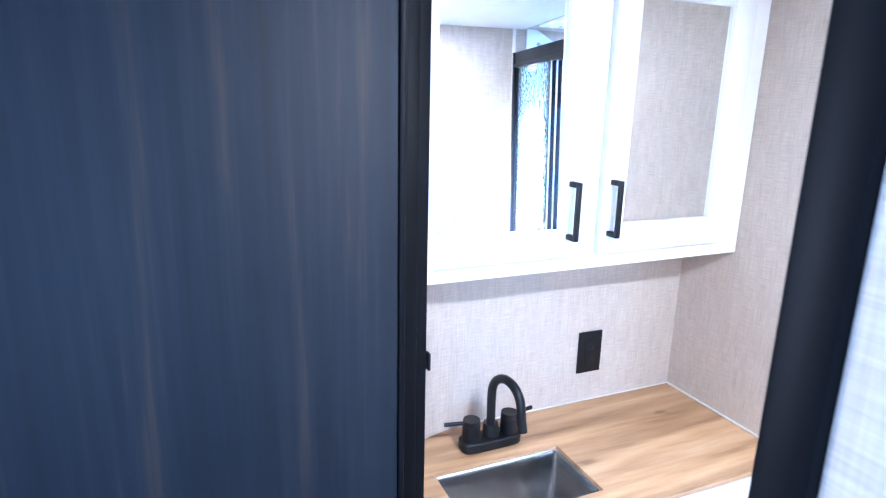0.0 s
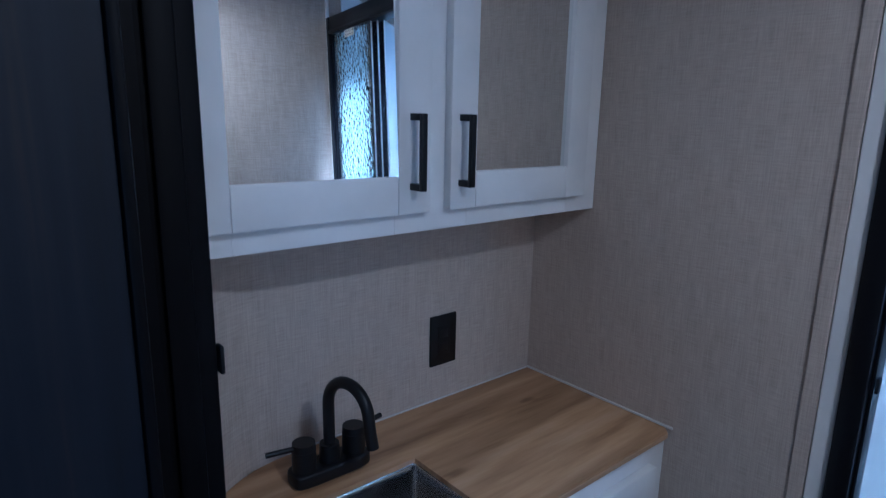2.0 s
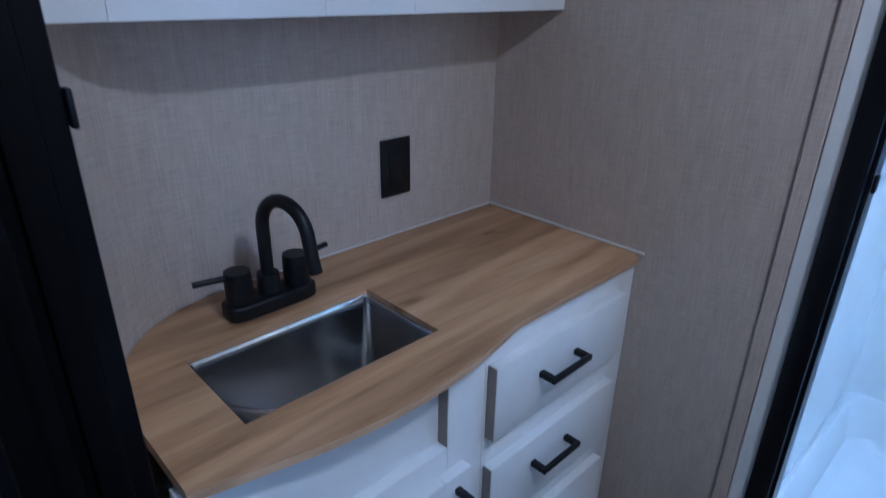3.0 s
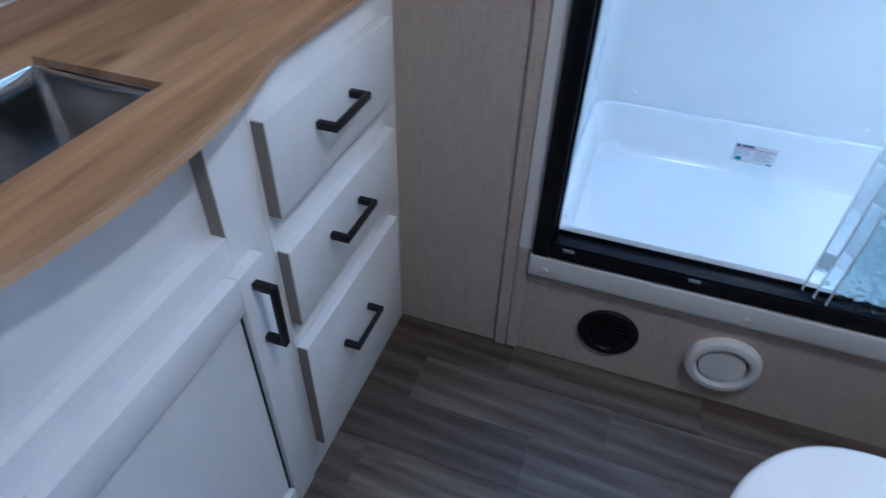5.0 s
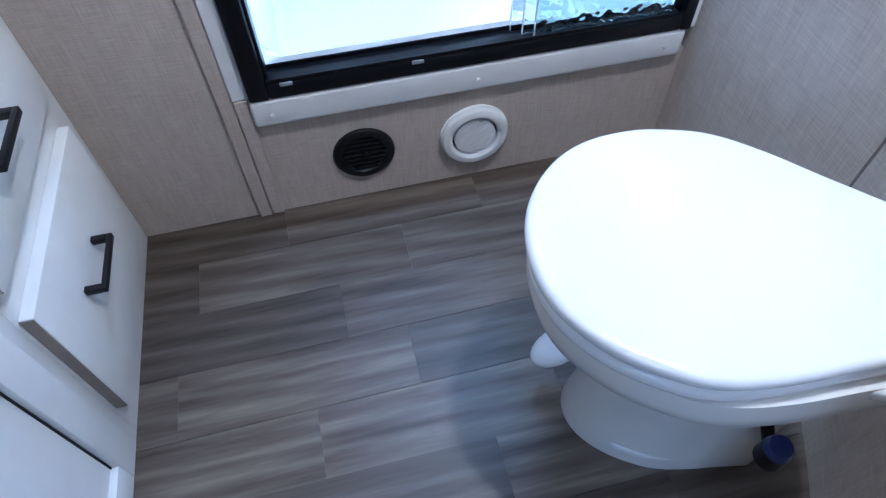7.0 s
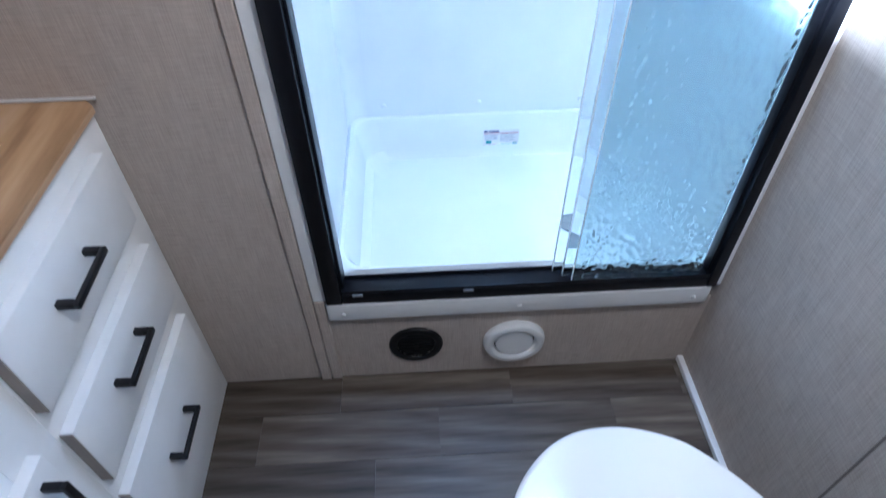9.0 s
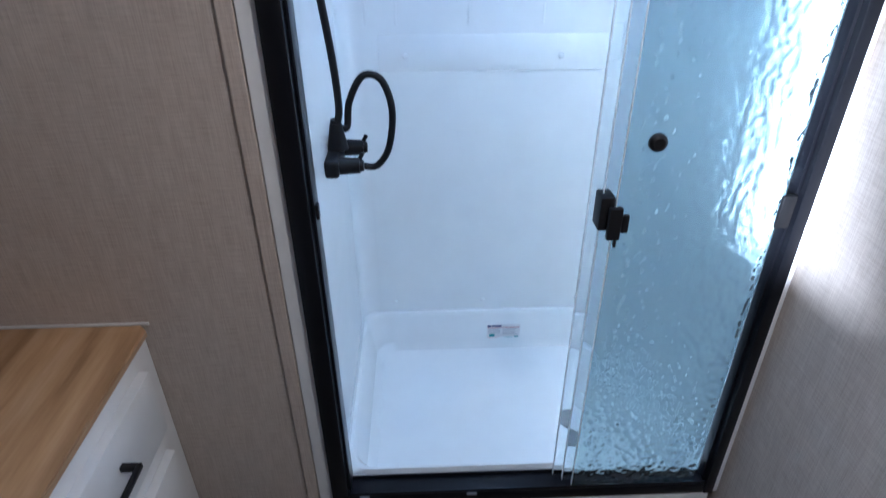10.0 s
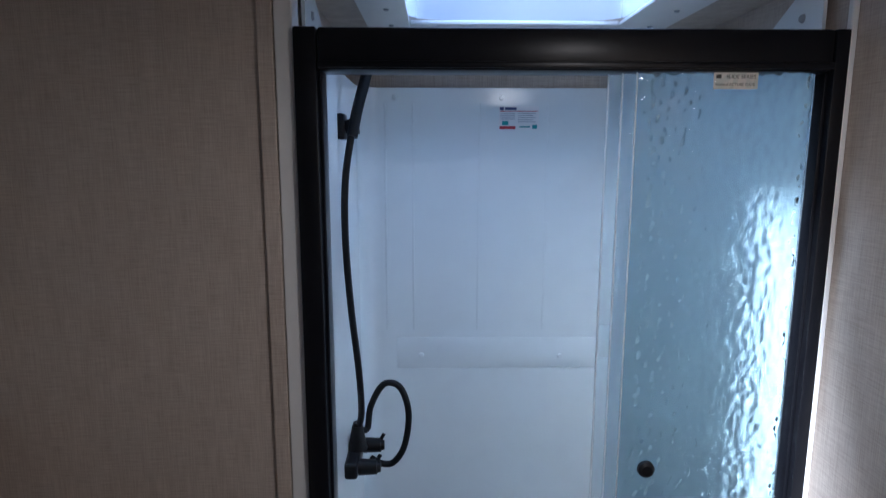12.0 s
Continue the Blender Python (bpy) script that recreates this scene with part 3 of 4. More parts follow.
box(bm, 1.2172, 1.230, -0.019, -0.0095, 0.984, 1.018, 0.004)
box(bm, 1.208, 1.213, -0.020, -0.012, 0.958, 0.9718, 0.002)
part("panel_catch", bm, BLACK_PLASTIC, sd)
part("bumper", boxed(1.476, 1.4995, -0.0165, -0.0078, 0.985, 1.045, 0.003), BLACK_PLASTIC, sd)
part("bumper", boxed(0.7225, 0.728, -0.010, 0.004, 1.018, 1.044, 0.002), BLACK_PLASTIC, sd)
lab = part("paper_label", boxed(1.325, 1.394, -0.0092, -0.0082, 1.772, 1.799), LABEL_CREAM, sd, "cream paper label")


def lettering(text, size, m, mat, parent):
    cu = bpy.data.curves.new("lettering", "FONT")
    cu.body, cu.size, cu.extrude, cu.align_x = text, size, 0.0001, "CENTER"
    ob = bpy.data.objects.new("lettering", cu)
    scene.collection.objects.link(ob)
    me = bpy.data.meshes.new_from_object(ob)
    bpy.data.objects.remove(ob)
    me.transform(m)
    me.materials.clear()
    me.materials.append(mat)
    o = new("lettering", me)
    o.parent = parent
    base, off = parent, Vector((0, 0, 0))
    while base:
        off += base.location
        base = base.parent
    o.location = -off
    return o


lettering("SLIDE SERIES", 0.0085, pose(1.3675, -0.0095, 1.788, 90, 0, 0), PRINT_BLACK, lab)
lettering("MANUFACTURE DATE", 0.0062, pose(1.359, -0.0095, 1.777, 90, 0, 0), PRINT_BLACK, lab)
part("print_bar", boxed(1.3285, 1.3365, -0.0096, -0.0093, 1.788, 1.794), PRINT_BLACK, lab, smooth=False)


def warning_sticker(x, z, y):
    s = thing("sticker", (x, y, z - 0.03), "small printed care sticker with red and blue bars", "sticker", "care stickers in the shower")
    w, h = 0.105, 0.060
    part("film", boxed(x - w / 2, x + w / 2, y - 0.0012, y - 0.0004, z - h / 2, z + h / 2), STICKER_WHITE, s, smooth=False)

    def bar(u0, u1, v0, v1, mat):
        part("print_bar", boxed(x - w / 2 + u0 * w, x - w / 2 + u1 * w, y - 0.0016, y - 0.0013, z + h / 2 - v1 * h, z + h / 2 - v0 * h), mat, s, smooth=False)

    bar(0.02, 0.12, 0.03, 0.16, STICKER_BLUE)
    bar(0.15, 0.44, 0.04, 0.15, STICKER_BLUE)
    bar(0.02, 0.98, 0.19, 0.22, STICKER_RED)
    for k in range(4):
        bar(0.04, 0.40, 0.28 + 0.08 * k, 0.31 + 0.08 * k, STICKER_GREY)
    bar(0.02, 0.42, 0.84, 0.97, STICKER_RED)
    bar(0.08, 0.24, 0.62, 0.80, STICKER_TEAL)
    for k in range(5):
        bar(0.48, 0.92 - 0.07 * (k % 2), 0.28 + 0.09 * k, 0.31 + 0.09 * k, STICKER_GREY)
    bar(0.52, 0.78, 0.84, 0.90, STICKER_TEAL)
    bar(0.84, 0.96, 0.78, 0.95, STICKER_TEAL)


warning_sticker(1.116, 1.763, BACK)
warning_sticker(1.135, 0.268, 0.6145)

# shower valve, hose and hand spray
VX = 0.6975
valve = thing("shower_valve", (VX, 0.32, 0.95), "black two-handle shower valve on the surround wall", "shower valve")
bm = boxed(VX, VX + 0.030, 0.245, 0.395, 0.972, 1.010, 0.008, segments=3)
disc(bm, (VX + 0.022, 0.32, 1.009), (0, 0, 1), 0.022, 0.012, 0.055, 24)
disc(bm, (VX + 0.022, 0.32, 1.060), (0, 0, 1), 0.0115, 0.0095, 0.012, 20)
part("body", bm, BLACK_PLASTIC, valve)
for y in (0.270, 0.370):
    bm = disc(bmesh.new(), (VX + 0.0302, y, 0.991), (1, 0, 0), 0.018, 0.016, 0.040, 24)
    disc(bm, (VX + 0.070, y, 0.991), (1, 0, 0), 0.013, 0.011, 0.008, 20)
    tube(bm, [(VX + 0.066, y, 0.991), (VX + 0.071, y + 0.004, 1.006), (VX + 0.077, y + 0.006, 1.016)], 0.0045, 10)
    part("handle", bm, BLACK_PLASTIC, valve)
hose = thing("shower_hose", (VX + 0.02, 0.34, 1.0), "black flexible shower hose looping from valve to spray holder", "hose")
loop = smooth_line([(0.727, 0.28, 1.715), (0.713, 0.27, 1.62), (0.710, 0.27, 1.50), (0.716, 0.285, 1.35), (0.728, 0.30, 1.20), (0.730, 0.315, 1.10), (0.724, 0.320, 1.06),
                    (0.740, 0.335, 1.05), (0.748, 0.345, 1.10), (0.778, 0.35, 1.150), (0.815, 0.35, 1.142), (0.834, 0.35, 1.08), (0.824, 0.35, 1.00), (0.798, 0.35, 0.958), (0.770, 0.345, 0.958), (0.748, 0.335, 0.976)], 8)
part("tubing", tube(bmesh.new(), loop, 0.0075, 12), BLACK_PLASTIC, hose)
spray = thing("hand_shower", (0.70, 0.30, 1.70), "black hand shower resting in a wall holder", "hand shower")
bm = boxed(VX, VX + 0.014, 0.275, 0.325, 1.700, 1.752, 0.003)
disc(bm, (VX + 0.0142, 0.30, 1.725), (1, 0, 0.15), 0.014, 0.018, 0.026, 20)
part("holder", bm, BLACK_PLASTIC, spray)
bm = tube(bmesh.new(), smooth_line([(0.727, 0.28, 1.705), (0.737, 0.295, 1.76), (0.752, 0.31, 1.82), (0.765, 0.32, 1.875)], 5), 0.0115, 14)
part("grip", bm, BLACK_PLASTIC, spray)
bm = disc(bmesh.new(), (0.757, 0.318, 1.902), (0.75, 0.05, -0.66), 0.026, 0.038, 0.022, 28)
disc(bm, (0.7735, 0.319, 1.8875), (0.75, 0.05, -0.66), 0.038, 0.034, 0.006, 28)
part("spray_head", bm, BLACK_PLASTIC, spray)

# ---- wall vents ----


def round_vent(x, z, r, mat, label, louvre):
    v = thing("wall_vent", (x, 0, z - r), label, "vent", "round vents in the low shower panel")
    bm = bmesh.new()
    if louvre:
        prof = [(r, 0.0), (r, -0.003), (r * 0.96, -0.007), (r * 0.84, -0.0095), (r * 0.74, -0.008), (r * 0.70, -0.004)]
    else:
        prof = [(r, 0.0), (r, -0.005), (r * 0.975, -0.006), (r * 0.975, -0.011), (r * 0.93, -0.017), (r * 0.84, -0.020), (r * 0.74, -0.019), (r * 0.67, -0.014), (r * 0.655, -0.003)]
    loft(bm, [[(x + rr * math.cos(2 * math.pi * k / 48), yy - 0.0005, z + rr * math.sin(2 * math.pi * k / 48)) for k in range(48)] for rr, yy in prof], cap=False)
    part("rim", bm, mat, v)
    if louvre:
        part("back", disc(bmesh.new(), (x, -0.0008, z), (0, -1, 0), r * 0.70, r * 0.70, 0.002, 40), BLACK_PLASTIC, v)
        for k in range(-3, 4):
            zz = z + k * r * 0.19
            half = math.sqrt(max(0.0, (r * 0.69) ** 2 - (k * r * 0.19) ** 2))
            bm = boxed(x - half, x + half, -0.007, -0.003, zz - 0.0022, zz + 0.0022, 0.0008)
            part("slat", bm, mat, v)
        part("boss", disc(bmesh.new(), (x, -0.003, z), (0, -1, 0), 0.007, 0.006, 0.007, 16), mat, v)
    else:
        part("back", disc(bmesh.new(), (x, -0.0008, z), (0, -1, 0), r * 0.65, r * 0.65, 0.002, 40), BLACK_PLASTIC, v)
        shut = part("shutter", disc(bmesh.new(), (x, -0.003, z), (0, -1, 0), r * 0.615, r * 0.60, 0.010, 44), mat, v)
        for k in range(-5, 6):
            off = k * r * 0.105
            half = math.sqrt((r * 0.57) ** 2 - off ** 2)
            bm = boxed(-half, half, -0.0138, -0.0128, -0.0020, 0.0020, 0.0006)
            bmesh.ops.transform(bm, verts=bm.verts, matrix=Matrix.Translation((x, 0, z)) @ Matrix.Rotation(radians(-38), 4, "Y") @ Matrix.Translation((0, 0, off)))
            part("rib", bm, mat, shut)
    return v


round_vent(0.865, 0.124, 0.064, BLACK_PLASTIC, "round black louvred floor-level heating vent", True)
round_vent(1.099, 0.122, 0.074, WHITE_TRIM, "round white closable heating vent", False)

# ---- vanity ----
FX = 0.387


def pull(y0, y1, z0, z1, x, parent):
    """A square black bar pull between two posts."""
    bm = bmesh.new()
    up = abs(z1 - z0) > abs(y1 - y0)
    w = 0.0055
    if up:
        box(bm, x + 0.024, x + 0.032, y0 - w, y0 + w, z0, z1, 0.0015)
        for z in (z0, z1 - 2 * w):
            box(bm, x + 0.0003, x + 0.0245, y0 - w, y0 + w, z, z + 2 * w, 0.0012)
    else:
        box(bm, x + 0.024, x + 0.032, y0, y1, z0 - w, z0 + w, 0.0015)
        for y in (y0, y1 - 2 * w):
            box(bm, x + 0.0003, x + 0.0245, y, y + 2 * w, z0 - w, z0 + w, 0.0012)
    return part("handle", bm, BLACK_METAL, parent, "square matt black bar pull")


vanity = thing("vanity_cabinet", (0.19, -0.45, 0.0), "white bathroom vanity cabinet with three drawers and a door", "cabinet")
bm = boxed(0.004, FX - 0.0405, -0.88, -0.003, 0.0, COUNTER_Z - 0.24)
part("carcass", bm, WHITE_PAINT, vanity, smooth=False)
for c in ((-0.43, -0.003, 0.0, 0.7915), (-0.508, -0.4305, 0.0, 0.7915), (-0.885, -0.5085, 0.0, 0.640)):
    part("face_frame", boxed(FX - 0.02, FX, *c, 0.001), WHITE_PAINT, vanity)
part("recessed_panel", boxed(FX - 0.036, FX - 0.020, -0.885, -0.476, 0.61, 0.7915, 0.001), WHITE_PAINT, vanity)
part("edge_band", boxed(FX - 0.0195, FX - 0.001, -0.5102, -0.5083, 0.641, 0.791), RAW_EDGE, vanity, "unpainted taupe board edge", smooth=False)
for z0, z1, hz in ((0.611, 0.752, 0.692), (0.408, 0.553, 0.500), (0.080, 0.352, 0.246)):
    d = part("drawer", boxed(FX + 0.0005, FX + 0.020, -0.424, -0.058, z0, z1, 0.0025), WHITE_PAINT, vanity)
    part("edge_band", boxed(FX + 0.0015, FX + 0.0185, -0.4258, -0.4242, z0 + 0.002, z1 - 0.002), RAW_EDGE, d, "unpainted taupe board edge", smooth=False)
    pull(-0.318, -0.209, hz, hz, FX + 0.020, d)
dy0, dy1, dz0, dz1, sw = -0.872, -0.474, 0.045, 0.597, 0.055
d = part("door", boxed(FX + 0.001, FX + 0.009, dy0 + sw + 0.002, dy1 - sw - 0.0035, dz0 + sw + 0.002, dz1 - sw - 0.002), WHITE_PAINT, vanity)
for nm, c in (("stile", (dy0, dy0 + sw, dz0, dz1)), ("stile", (dy1 - sw, dy1, dz0, dz1)), ("rail", (dy0 + sw + 0.0002, dy1 - sw - 0.0002, dz0, dz0 + sw)), ("rail", (dy0 + sw + 0.0002, dy1 - sw - 0.0002, dz1 - sw, dz1))):
    part(nm, boxed(FX + 0.0005, FX + 0.020, *c, 0.0018), WHITE_PAINT, d)
# black strip put in for the shade inside the panel gap
part("gap_shade_strip", boxed(FX + 0.0006, FX + 0.0105, dy1 - sw - 0.0034, dy1 - sw - 0.0003, dz0 + sw + 0.001, dz1 - sw - 0.001), BLACK_PLASTIC, d, "black strip standing in for the shaded gap beside the panel")
pull(-0.505, -0.505, 0.466, 0.574, FX + 0.020, d)

# worktop with a cut-out for the sink
SINK = (0.156, 0.333, -0.787, -0.478)
front = smooth_line([(0.398, -0.002, 0), (0.397, -0.18, 0), (0.396, -0.34, 0), (0.399, -0.378, 0), (0.413, -0.44, 0), (0.427, -0.53, 0), (0.431, -0.62, 0), (0.424, -0.71, 0), (0.406, -0.80, 0), (0.387, -0.882, 0)], 5)


def back_x(y):
    if y > -0.66:
        return 0.0025
    s = min(1.0, (-0.66 - y) / 0.219)
    return 0.222 - 0.219 * math.sqrt(max(0.0, 1 - s * s))


def front_x(y):
    for a, b in zip(front, front[1:]):
        if b.y <= y <= a.y:
            return a.x + (b.x - a.x) * (a.y - y) / max(1e-9, a.y - b.y)
    return front[-1].x


ys = sorted({round(v, 4) for v in [-0.002, -0.879, SINK[2], SINK[3]] + [-0.002 - 0.0125 * k for k in range(71)] if v >= -0.879}, reverse=True)
bm = bmesh.new()
T0, T1, RO = COUNTER_Z - 0.018, COUNTER_Z, 0.004


def strip(rows):
    """Grid of quads through rows of points."""
    vs = [[bm.verts.new(p) for p in r] for r in rows]
    for a, b in zip(vs, vs[1:]):
        for i in range(len(a) - 1):
            bm.faces.new((a[i], a[i + 1], b[i + 1], b[i]))


def cross(y, left, right, open_right):
    """The section of the worktop at y between two x."""
    p = []
    p.append((left, y, T0))
    p.append((left, y, T1))
    if open_right:
        p += [(right - RO, y, T1), (right - RO * 0.3, y, T1 - RO * 0.3), (right, y, T1 - RO), (right, y, T0 + RO), (right - RO, y, T0)]
    else:
        p += [(right, y, T1), (right, y, T0)]
    return p


for sel in (lambda y: y >= SINK[3], lambda y: y <= SINK[2]):
    rows = [cross(y, back_x(y), front_x(y), True) for y in ys if sel(y)]
    strip([r + [r[0]] for r in rows])
rows = [cross(y, back_x(y), SINK[0], False) for y in ys if SINK[2] <= y <= SINK[3]]
strip([r + [r[0]] for r in rows])
rows = [cross(y, SINK[1], front_x(y), True) for y in ys if SINK[2] <= y <= SINK[3]]
strip([r + [r[0]] for r in rows])
for y in (SINK[2], SINK[3]):
    bm.faces.new([bm.verts.new(p) for p in ((SINK[0], y, T0), (SINK[1], y, T0), (SINK[1], y, T1), (SINK[0], y, T1))])
bm.faces.new([bm.verts.new(p) for p in cross(ys[-1], back_x(ys[-1]), front_x(ys[-1]), True)])
bmesh.ops.remove_doubles(bm, verts=bm.verts, dist=0.0002)
bmesh.ops.recalc_face_normals(bm, faces=bm.faces)
worktop = thing("worktop", (0.2, -0.44, T0), "oak-look laminate vanity worktop with a bowed front", "worktop")
part("top", bm, COUNTER, worktop)
bm = bmesh.new()
loft(bm, [[(front_x(y) + dx, y, z) for dx, z in ((0.0002, T0 + RO), (0.0012, T0 + RO), (0.0012, T1 - RO), (0.0002, T1 - RO))] for y in ys])
part("edge_band", bm, COUNTER_EDGE, worktop, "paler oak-look edge strip")

# sink
sink = thing("sink", (0.25, -0.633, 0.66), "small rectangular stainless steel sink set in the worktop", "sink")
x0, x1, y0, y1 = SINK


def rc(inset, z, r):
    h = min(1.0, max(0.0, (0.79 - z) / 0.135))
    slope = 0.175 * (1 - math.sqrt(1 - h * h))
    return rounded(x0 + inset, x1 - inset, y0 + inset + slope, y1 - inset, r, z, 5)


rings = [rc(0.0006, T1 - 0.009, 0.006), rc(0.002, T1 - 0.011, 0.008)]
for k in range(1, 19):
    h = math.sin(math.pi / 2 * k / 19)
    rings.append(rc(0.004 + 0.012 * h * h, 0.79 - 0.134 * h, 0.010 + 0.012 * h))
rings += [rc(0.024, 0.6556, 0.014), rc(0.034, 0.6554, 0.008)]
bm = loft(bmesh.new(), rings, cap=False)
low = [v for v in bm.verts if abs(v.co.z - 0.6554) < 1e-5]
bm.faces.new(low)
part("basin", bm, STEEL, sink)
bm = disc(bmesh.new(), (0.253, -0.548, 0.6557), (0, 0, 1), 0.030, 0.026, 0.003, 28)
part("drain", bm, STEEL, sink)

# faucet
faucet = thing("faucet", (0.085, -0.625, COUNTER_Z), "matt black two-handle faucet with a high arched spout", "faucet")
bm = bmesh.new()
fy, fx = -0.623, 0.098
out = []
for k in range(33):
    a = 2 * math.pi * k / 33
    c, s = math.cos(a), math.sin(a)
    out.append((fx + 0.027 * math.copysign(abs(c) ** 0.5, c), fy + 0.075 * math.copysign(abs(s) ** 0.4, s)))
slab(bm, out, COUNTER_Z + 0.0005, COUNTER_Z + 0.026, 0.005)
part("base", bm, BLACK_METAL, faucet)
bm = disc(bmesh.new(), (fx, fy, COUNTER_Z + 0.028), (0, 0, 1), 0.019, 0.017, 0.030, 28)
arch = [(fx, fy, COUNTER_Z + 0.055), (fx, fy, COUNTER_Z + 0.10), (fx, fy, COUNTER_Z + 0.134)]
arch += [(fx + 0.048 - 0.048 * math.cos(a), fy + 0.010 * (1 - math.cos(a)), COUNTER_Z + 0.134 + 0.050 * math.sin(a)) for a in (math.pi * 0.92 * k / 14 for k in range(1, 15))]
arch += [(fx + 0.0995, fy + 0.0215, COUNTER_Z + 0.108), (fx + 0.104, fy + 0.023, COUNTER_Z + 0.086)]
tube(bm, arch, 0.0102, 18)
part("spout", bm, BLACK_METAL, faucet)
for s in (-1, 1):
    hy = fy + s * 0.049
    bm = disc(bmesh.new(), (fx, hy, COUNTER_Z + 0.026), (0, 0, 1), 0.021, 0.0205, 0.037, 28)
    disc(bm, (fx, hy, COUNTER_Z + 0.0635), (0, 0, 1), 0.0205, 0.0195, 0.012, 28)
    h = part("handle", bm, BLACK_METAL, faucet)
    part("lever", tube(bmesh.new(), [(fx, hy + s * 0.012, COUNTER_Z + 0.0685), (fx - 0.004, hy + s * 0.038, COUNTER_Z + 0.0695), (fx - 0.008, hy + s * 0.064, COUNTER_Z + 0.070)], 0.0048, 12), BLACK_METAL, h)

# outlet plate
plate = thing("outlet_cover", (0.002, -0.286, 0.952), "black rectangular power outlet cover on the wall", "outlet")
part("plate", boxed(0.0005, 0.006, -0.322, -0.250, 0.895, 1.009, 0.0015), BLACK_PLASTIC, plate)
part("insert", boxed(0.0062, 0.008, -0.303, -0.269, 0.918, 0.986, 0.001), BLACK_PLASTIC, plate)
for z in (0.937, 0.967):
    part("socket", boxed(0.0081, 0.0088, -0.296, -0.276, z - 0.009, z + 0.009, 0.0003), BLACK_METAL, plate)

# ---- mirror cabinet ----
mc = thing("mirror_cabinet", (0.08, -0.44, 1.237), "white wall cabinet with two mirrored doors above the sink", "cabinet")
MX = 0.166
part("body", boxed(0.002, 0.142, -0.878, -0.003, 1.240, CEIL - 0.001), WHITE_PAINT, mc, smooth=False)
for c in ((-0.878, -0.80, 1.240, 1.9585), (-0.532, -0.376, 1.240, 1.9585), (-0.095, -0.003, 1.240, 1.9585), (-0.7995, -0.5325, 1.240, 1.320), (-0.7995, -0.5325, 1.81, 1.9585), (-0.3755, -0.0955, 1.240, 1.320), (-0.3755, -0.0955, 1.81, 1.9585)):
    part("face_frame", boxed(0.1422, MX, *c), WHITE_PAINT, mc, smooth=False)
for (ya, yb), (ma, mb), hy in (((-0.876, -0.473), (-0.805, -0.537), -0.513), ((-0.430, -0.062), (-0.371, -0.122), -0.410)):
    za, zb, mza, mzb = 1.275, 1.858, 1.337, 1.793
    d = thing("door", (0, 0, 0), "", "")
    d.parent, d.location = mc, -mc.location
    for nm, c in (("stile", (ya, ma, za, zb)), ("stile", (mb, yb, za, zb)), ("rail", (ma + 0.0002, mb - 0.0002, za, mza)), ("rail", (ma + 0.0002, mb - 0.0002, mzb, zb))):
        part(nm, boxed(MX + 0.0005, MX + 0.019, *c, 0.002), WHITE_PAINT, d)
    bm = boxed(-0.003, 0.003, -(mb - ma) / 2 - 0.006, (mb - ma) / 2 + 0.006, -(mzb - mza) / 2 - 0.006, (mzb - mza) / 2 + 0.006)
    lean = Matrix.Rotation(radians(-2.2), 4, "Z") @ Matrix.Rotation(radians(-1.8), 4, "Y") if ya < -0.5 else Matrix()
    bmesh.ops.transform(bm, verts=bm.verts, matrix=Matrix.Translation((MX + (0.003 if ya < -0.5 else 0.006), (ma + mb) / 2, (mza + mzb) / 2)) @ lean)
    part("mirror", bm, MIRROR, d, "clear silvered mirror", smooth=False)
    pull(hy + 0.002, hy + 0.002, 1.314, 1.434, MX + 0.019, d)

# ---- toilet ----
TIP, AX = Vector((1.007, -0.506)), Vector((0.887, -0.462))
SIDE = Vector((0.462, 0.887))


def tl(u, v, z):
    p = TIP + AX * u + SIDE * v
    return (p.x, p.y, z)


toilet = thing("toilet", tl(0.26, 0, 0), "white plastic low-profile toilet with closed lid set across the corner", "toilet")


def egg(scale_w=1.0, front=0.0, rear=0.413):
    """Outline of lid and seat: rounded front, widest before the middle, drawn in to the hinge."""
    side = [(0.0, 0.0), (0.014, 0.070), (0.050, 0.125), (0.110, 0.163), (0.175, 0.178), (0.225, 0.177), (0.285, 0.158), (0.345, 0.131), (0.392, 0.111), (0.420, 0.096), (0.431, 0.060)]
    pts = [(front + (u / 0.431) * (rear - front), v * scale_w, 0) for u, v in side]
    pts += [(rear, 0, 0)] + [(u, -v, 0) for u, v, _ in pts[:0:-1]]
    return [(p.x, p.y) for p in smooth_line(pts, 5, closed=True)]


def placed(outline, z):
    return [tl(u, v, z) for u, v in outline]


bm = slab(bmesh.new(), [tl(u, v, 0)[:2] for u, v in egg(0.965)], 0.452, 0.474, 0.009, 4)
part("lid", bm, CERAMIC, toilet)
bm = slab(bmesh.new(), [tl(u, v, 0)[:2] for u, v in egg(0.965, 0.004, 0.409)], 0.428, 0.4505, 0.008, 3)
part("seat", bm, CERAMIC, toilet)
rings = []
for z, w, f, r in ((0.427, 0.96, 0.010, 0.44), (0.400, 0.97, 0.008, 0.445), (0.375, 0.95, 0.014, 0.45), (0.340, 0.84, 0.035, 0.44), (0.300, 0.70, 0.065, 0.43), (0.265, 0.60, 0.088, 0.425), (0.235, 0.54, 0.100, 0.42)):
    rings.append(placed(egg(w, f, r), z))
part("bowl", loft(bmesh.new(), rings), CERAMIC_WARM, toilet)
rings = []
for z, w, f, r in ((0.236, 0.53, 0.105, 0.42), (0.16, 0.47, 0.115, 0.41), (0.09, 0.46, 0.115, 0.41), (0.045, 0.48, 0.11, 0.415), (0.015, 0.50, 0.105, 0.42), (0.0, 0.50, 0.105, 0.42)):
    rings.append(placed(egg(w, f, r), z))
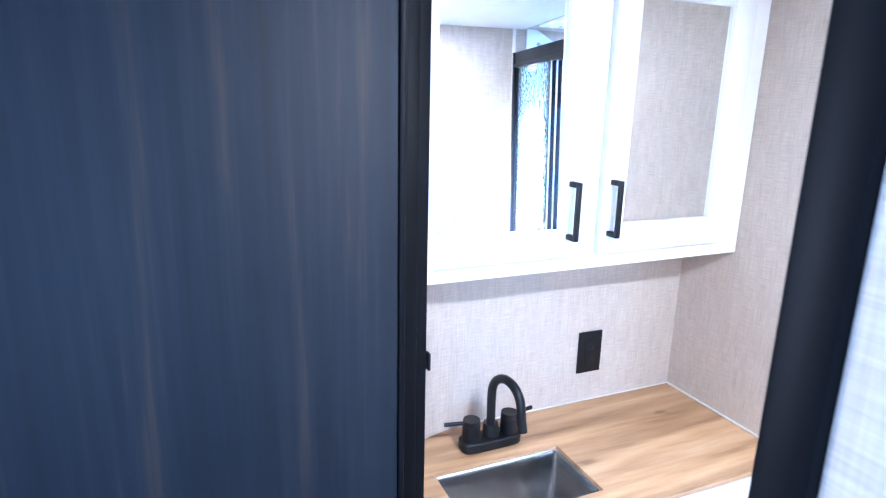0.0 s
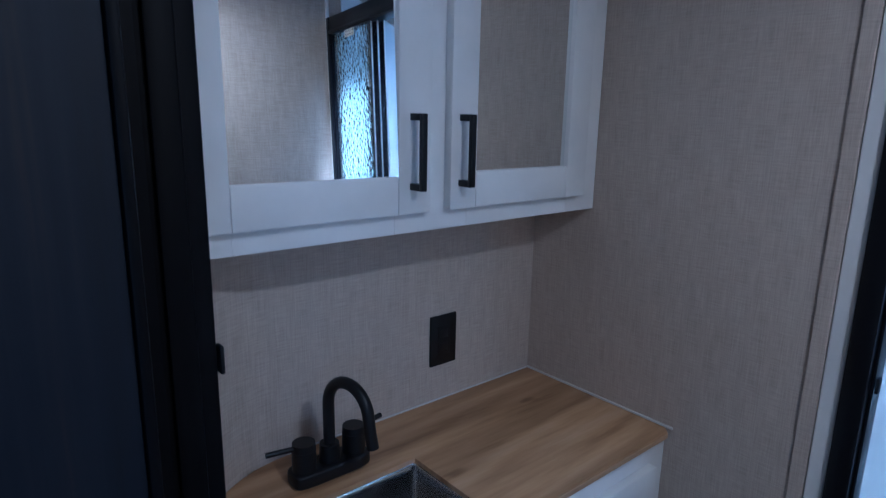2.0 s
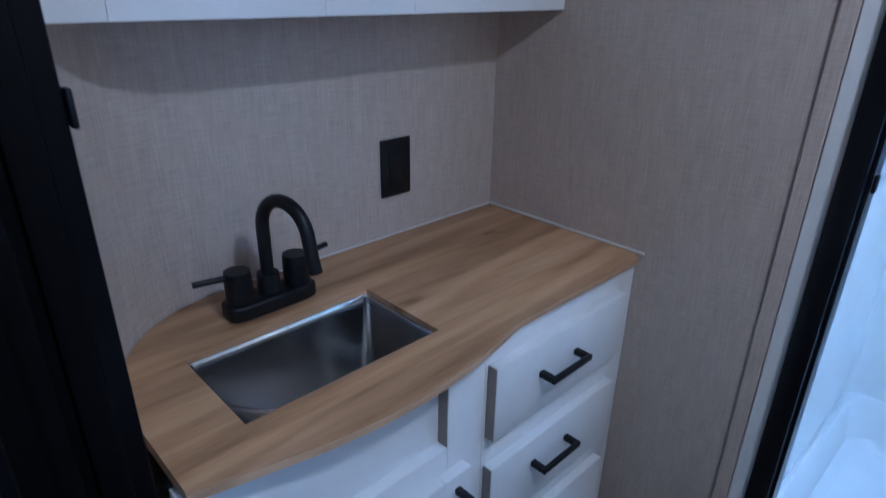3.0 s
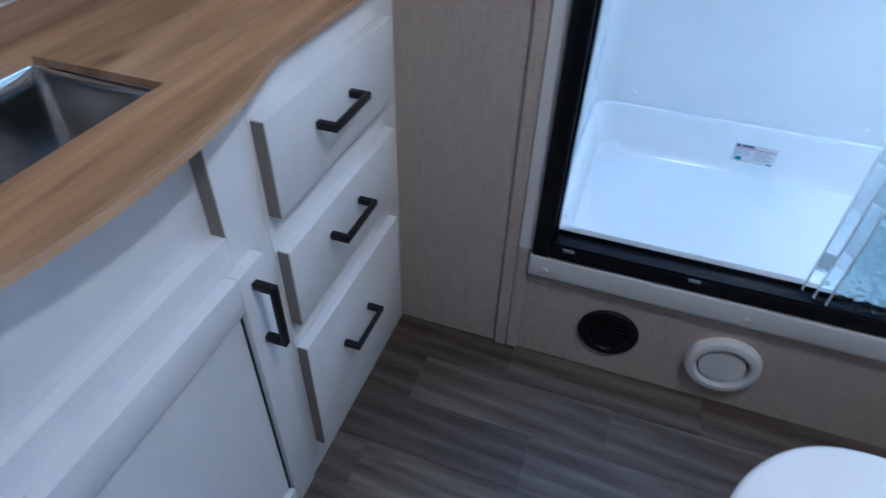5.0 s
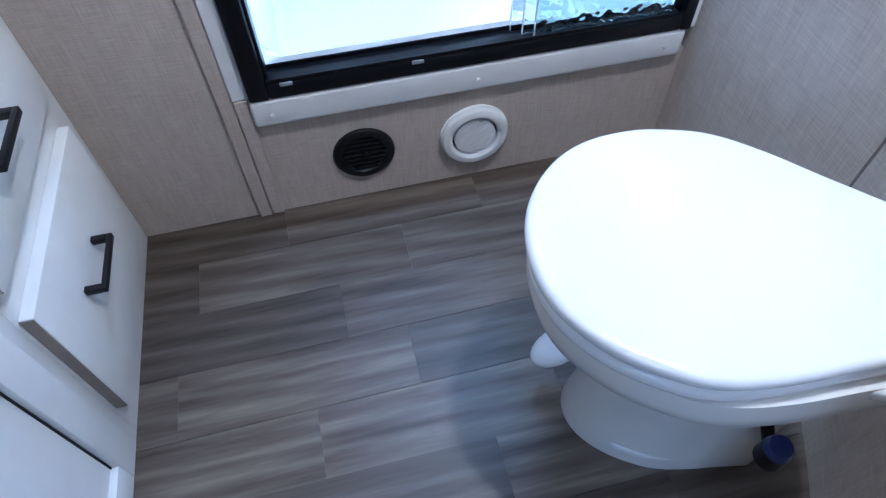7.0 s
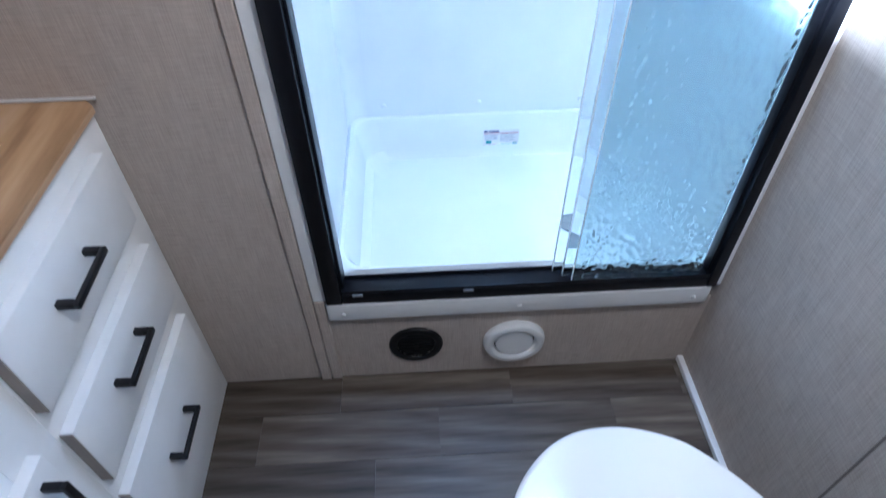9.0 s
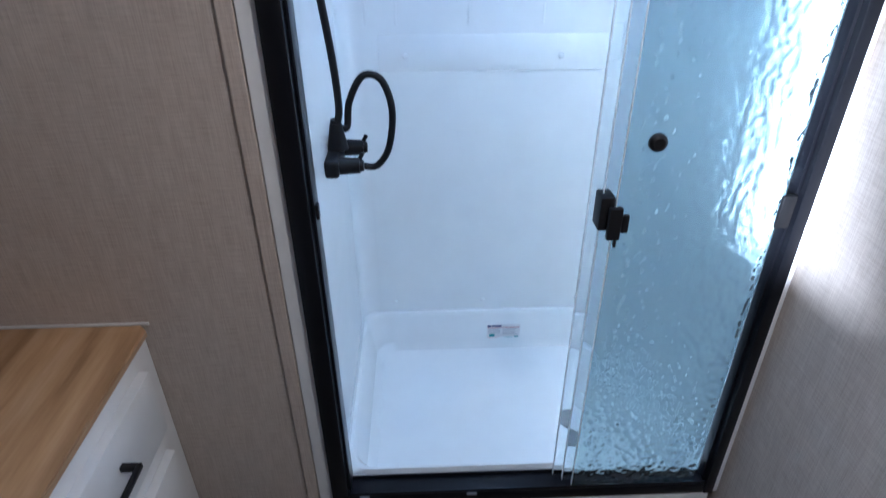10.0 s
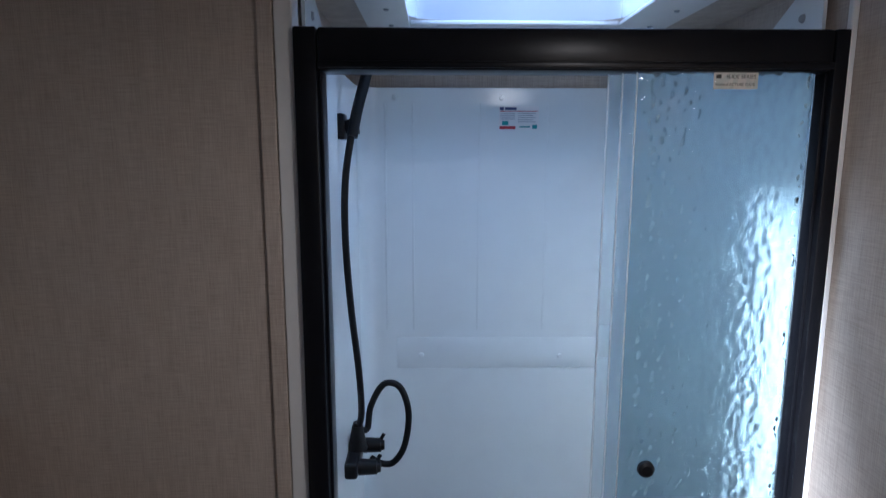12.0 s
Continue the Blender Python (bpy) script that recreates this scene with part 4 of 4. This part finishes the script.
part("pedestal", loft(bmesh.new(), rings), CERAMIC_WARM, toilet)
# hinge bar behind the lid
bm = bmesh.new()
tube(bm, [tl(0.411, -0.085, 0.449), tl(0.411, 0.085, 0.449)], 0.011, 14)
part("hinge", bm, CERAMIC, toilet)
bm = slab(bmesh.new(), [tl(0.375 + 0.050 * math.cos(a), -0.108 + 0.014 * math.sin(a), 0)[:2] for a in (2 * math.pi * k / 24 for k in range(24))], 0.405, 0.425, 0.006)
part("side_bracket", bm, CERAMIC, toilet)
# foot pedal
bm = bmesh.new()
bmesh.ops.create_uvsphere(bm, u_segments=24, v_segments=14, radius=1.0)
m = Matrix.Translation(tl(0.078, 0.024, 0.128)) @ Matrix.Rotation(math.atan2(AX.y, AX.x), 4, "Z") @ Matrix.Rotation(radians(-48), 4, "Y") @ Matrix.Diagonal((0.056, 0.036, 0.014, 1))
bmesh.ops.transform(bm, verts=bm.verts, matrix=m)
part("foot_pedal", bm, CERAMIC, toilet)
# bolt cover ridge at the foot
bm = slab(bmesh.new(), [tl(0.24 + 0.055 * math.cos(a), -0.076 + 0.012 * math.sin(a), 0)[:2] for a in (2 * math.pi * k / 20 for k in range(20))], 0.02, 0.045, 0.006)
part("bolt_cover", bm, CERAMIC, toilet)
# water valve with blue cap
bm = disc(bmesh.new(), tl(0.372, -0.100, 0.165), (0, 0, 1), 0.020, 0.019, 0.030, 24)
wv = part("water_valve", bm, BLACK_PLASTIC, toilet, "black water valve")
part("cap", disc(bmesh.new(), tl(0.372, -0.100, 0.1952), (0, 0, 1), 0.019, 0.015, 0.014, 24), BLUE_PLASTIC, wv, "dark blue valve cap")
part("inlet_pipe", tube(bmesh.new(), [tl(0.372, -0.100, 0.170), tl(0.375, -0.085, 0.165), tl(0.375, -0.040, 0.165)], 0.009, 12), BLACK_PLASTIC, wv)

# ---- floor planks ----
floor = bpy.data.objects["floor"]
ROW, FIRST = 0.1225, 0.102
JOINTS = (1.094, 0.911, 0.763, 0.873, 0.688, 0.971, 0.80, 1.05)
LONG = 0.419
meshes = {}
for r in range(22):
    ya, yb = max(-FIRST - ROW * r, -2.638), min(0.0, -FIRST - ROW * (r - 1))
    x = JOINTS[r % 8] - LONG * 6
    while x < 2.6:
        a, b = max(x, -1.598), min(x + LONG, 2.598)
        x += LONG
        if b - a < 0.02:
            continue
        key = (round(b - a, 3), round(yb - ya, 3))
        if key not in meshes:
            bm = boxed(0, key[0] - 0.0003, 0, key[1] - 0.0003, -0.0039, 0.0, 0.00015, segments=1)
            me = bpy.data.meshes.new("plank")
            bm.to_mesh(me)
            bm.free()
            me.materials.append(PLANK)
            meshes[key] = me
        p = new("plank", meshes[key])
        p.parent = floor
        p.location = (a + 0.00015, ya + 0.00015, 0)
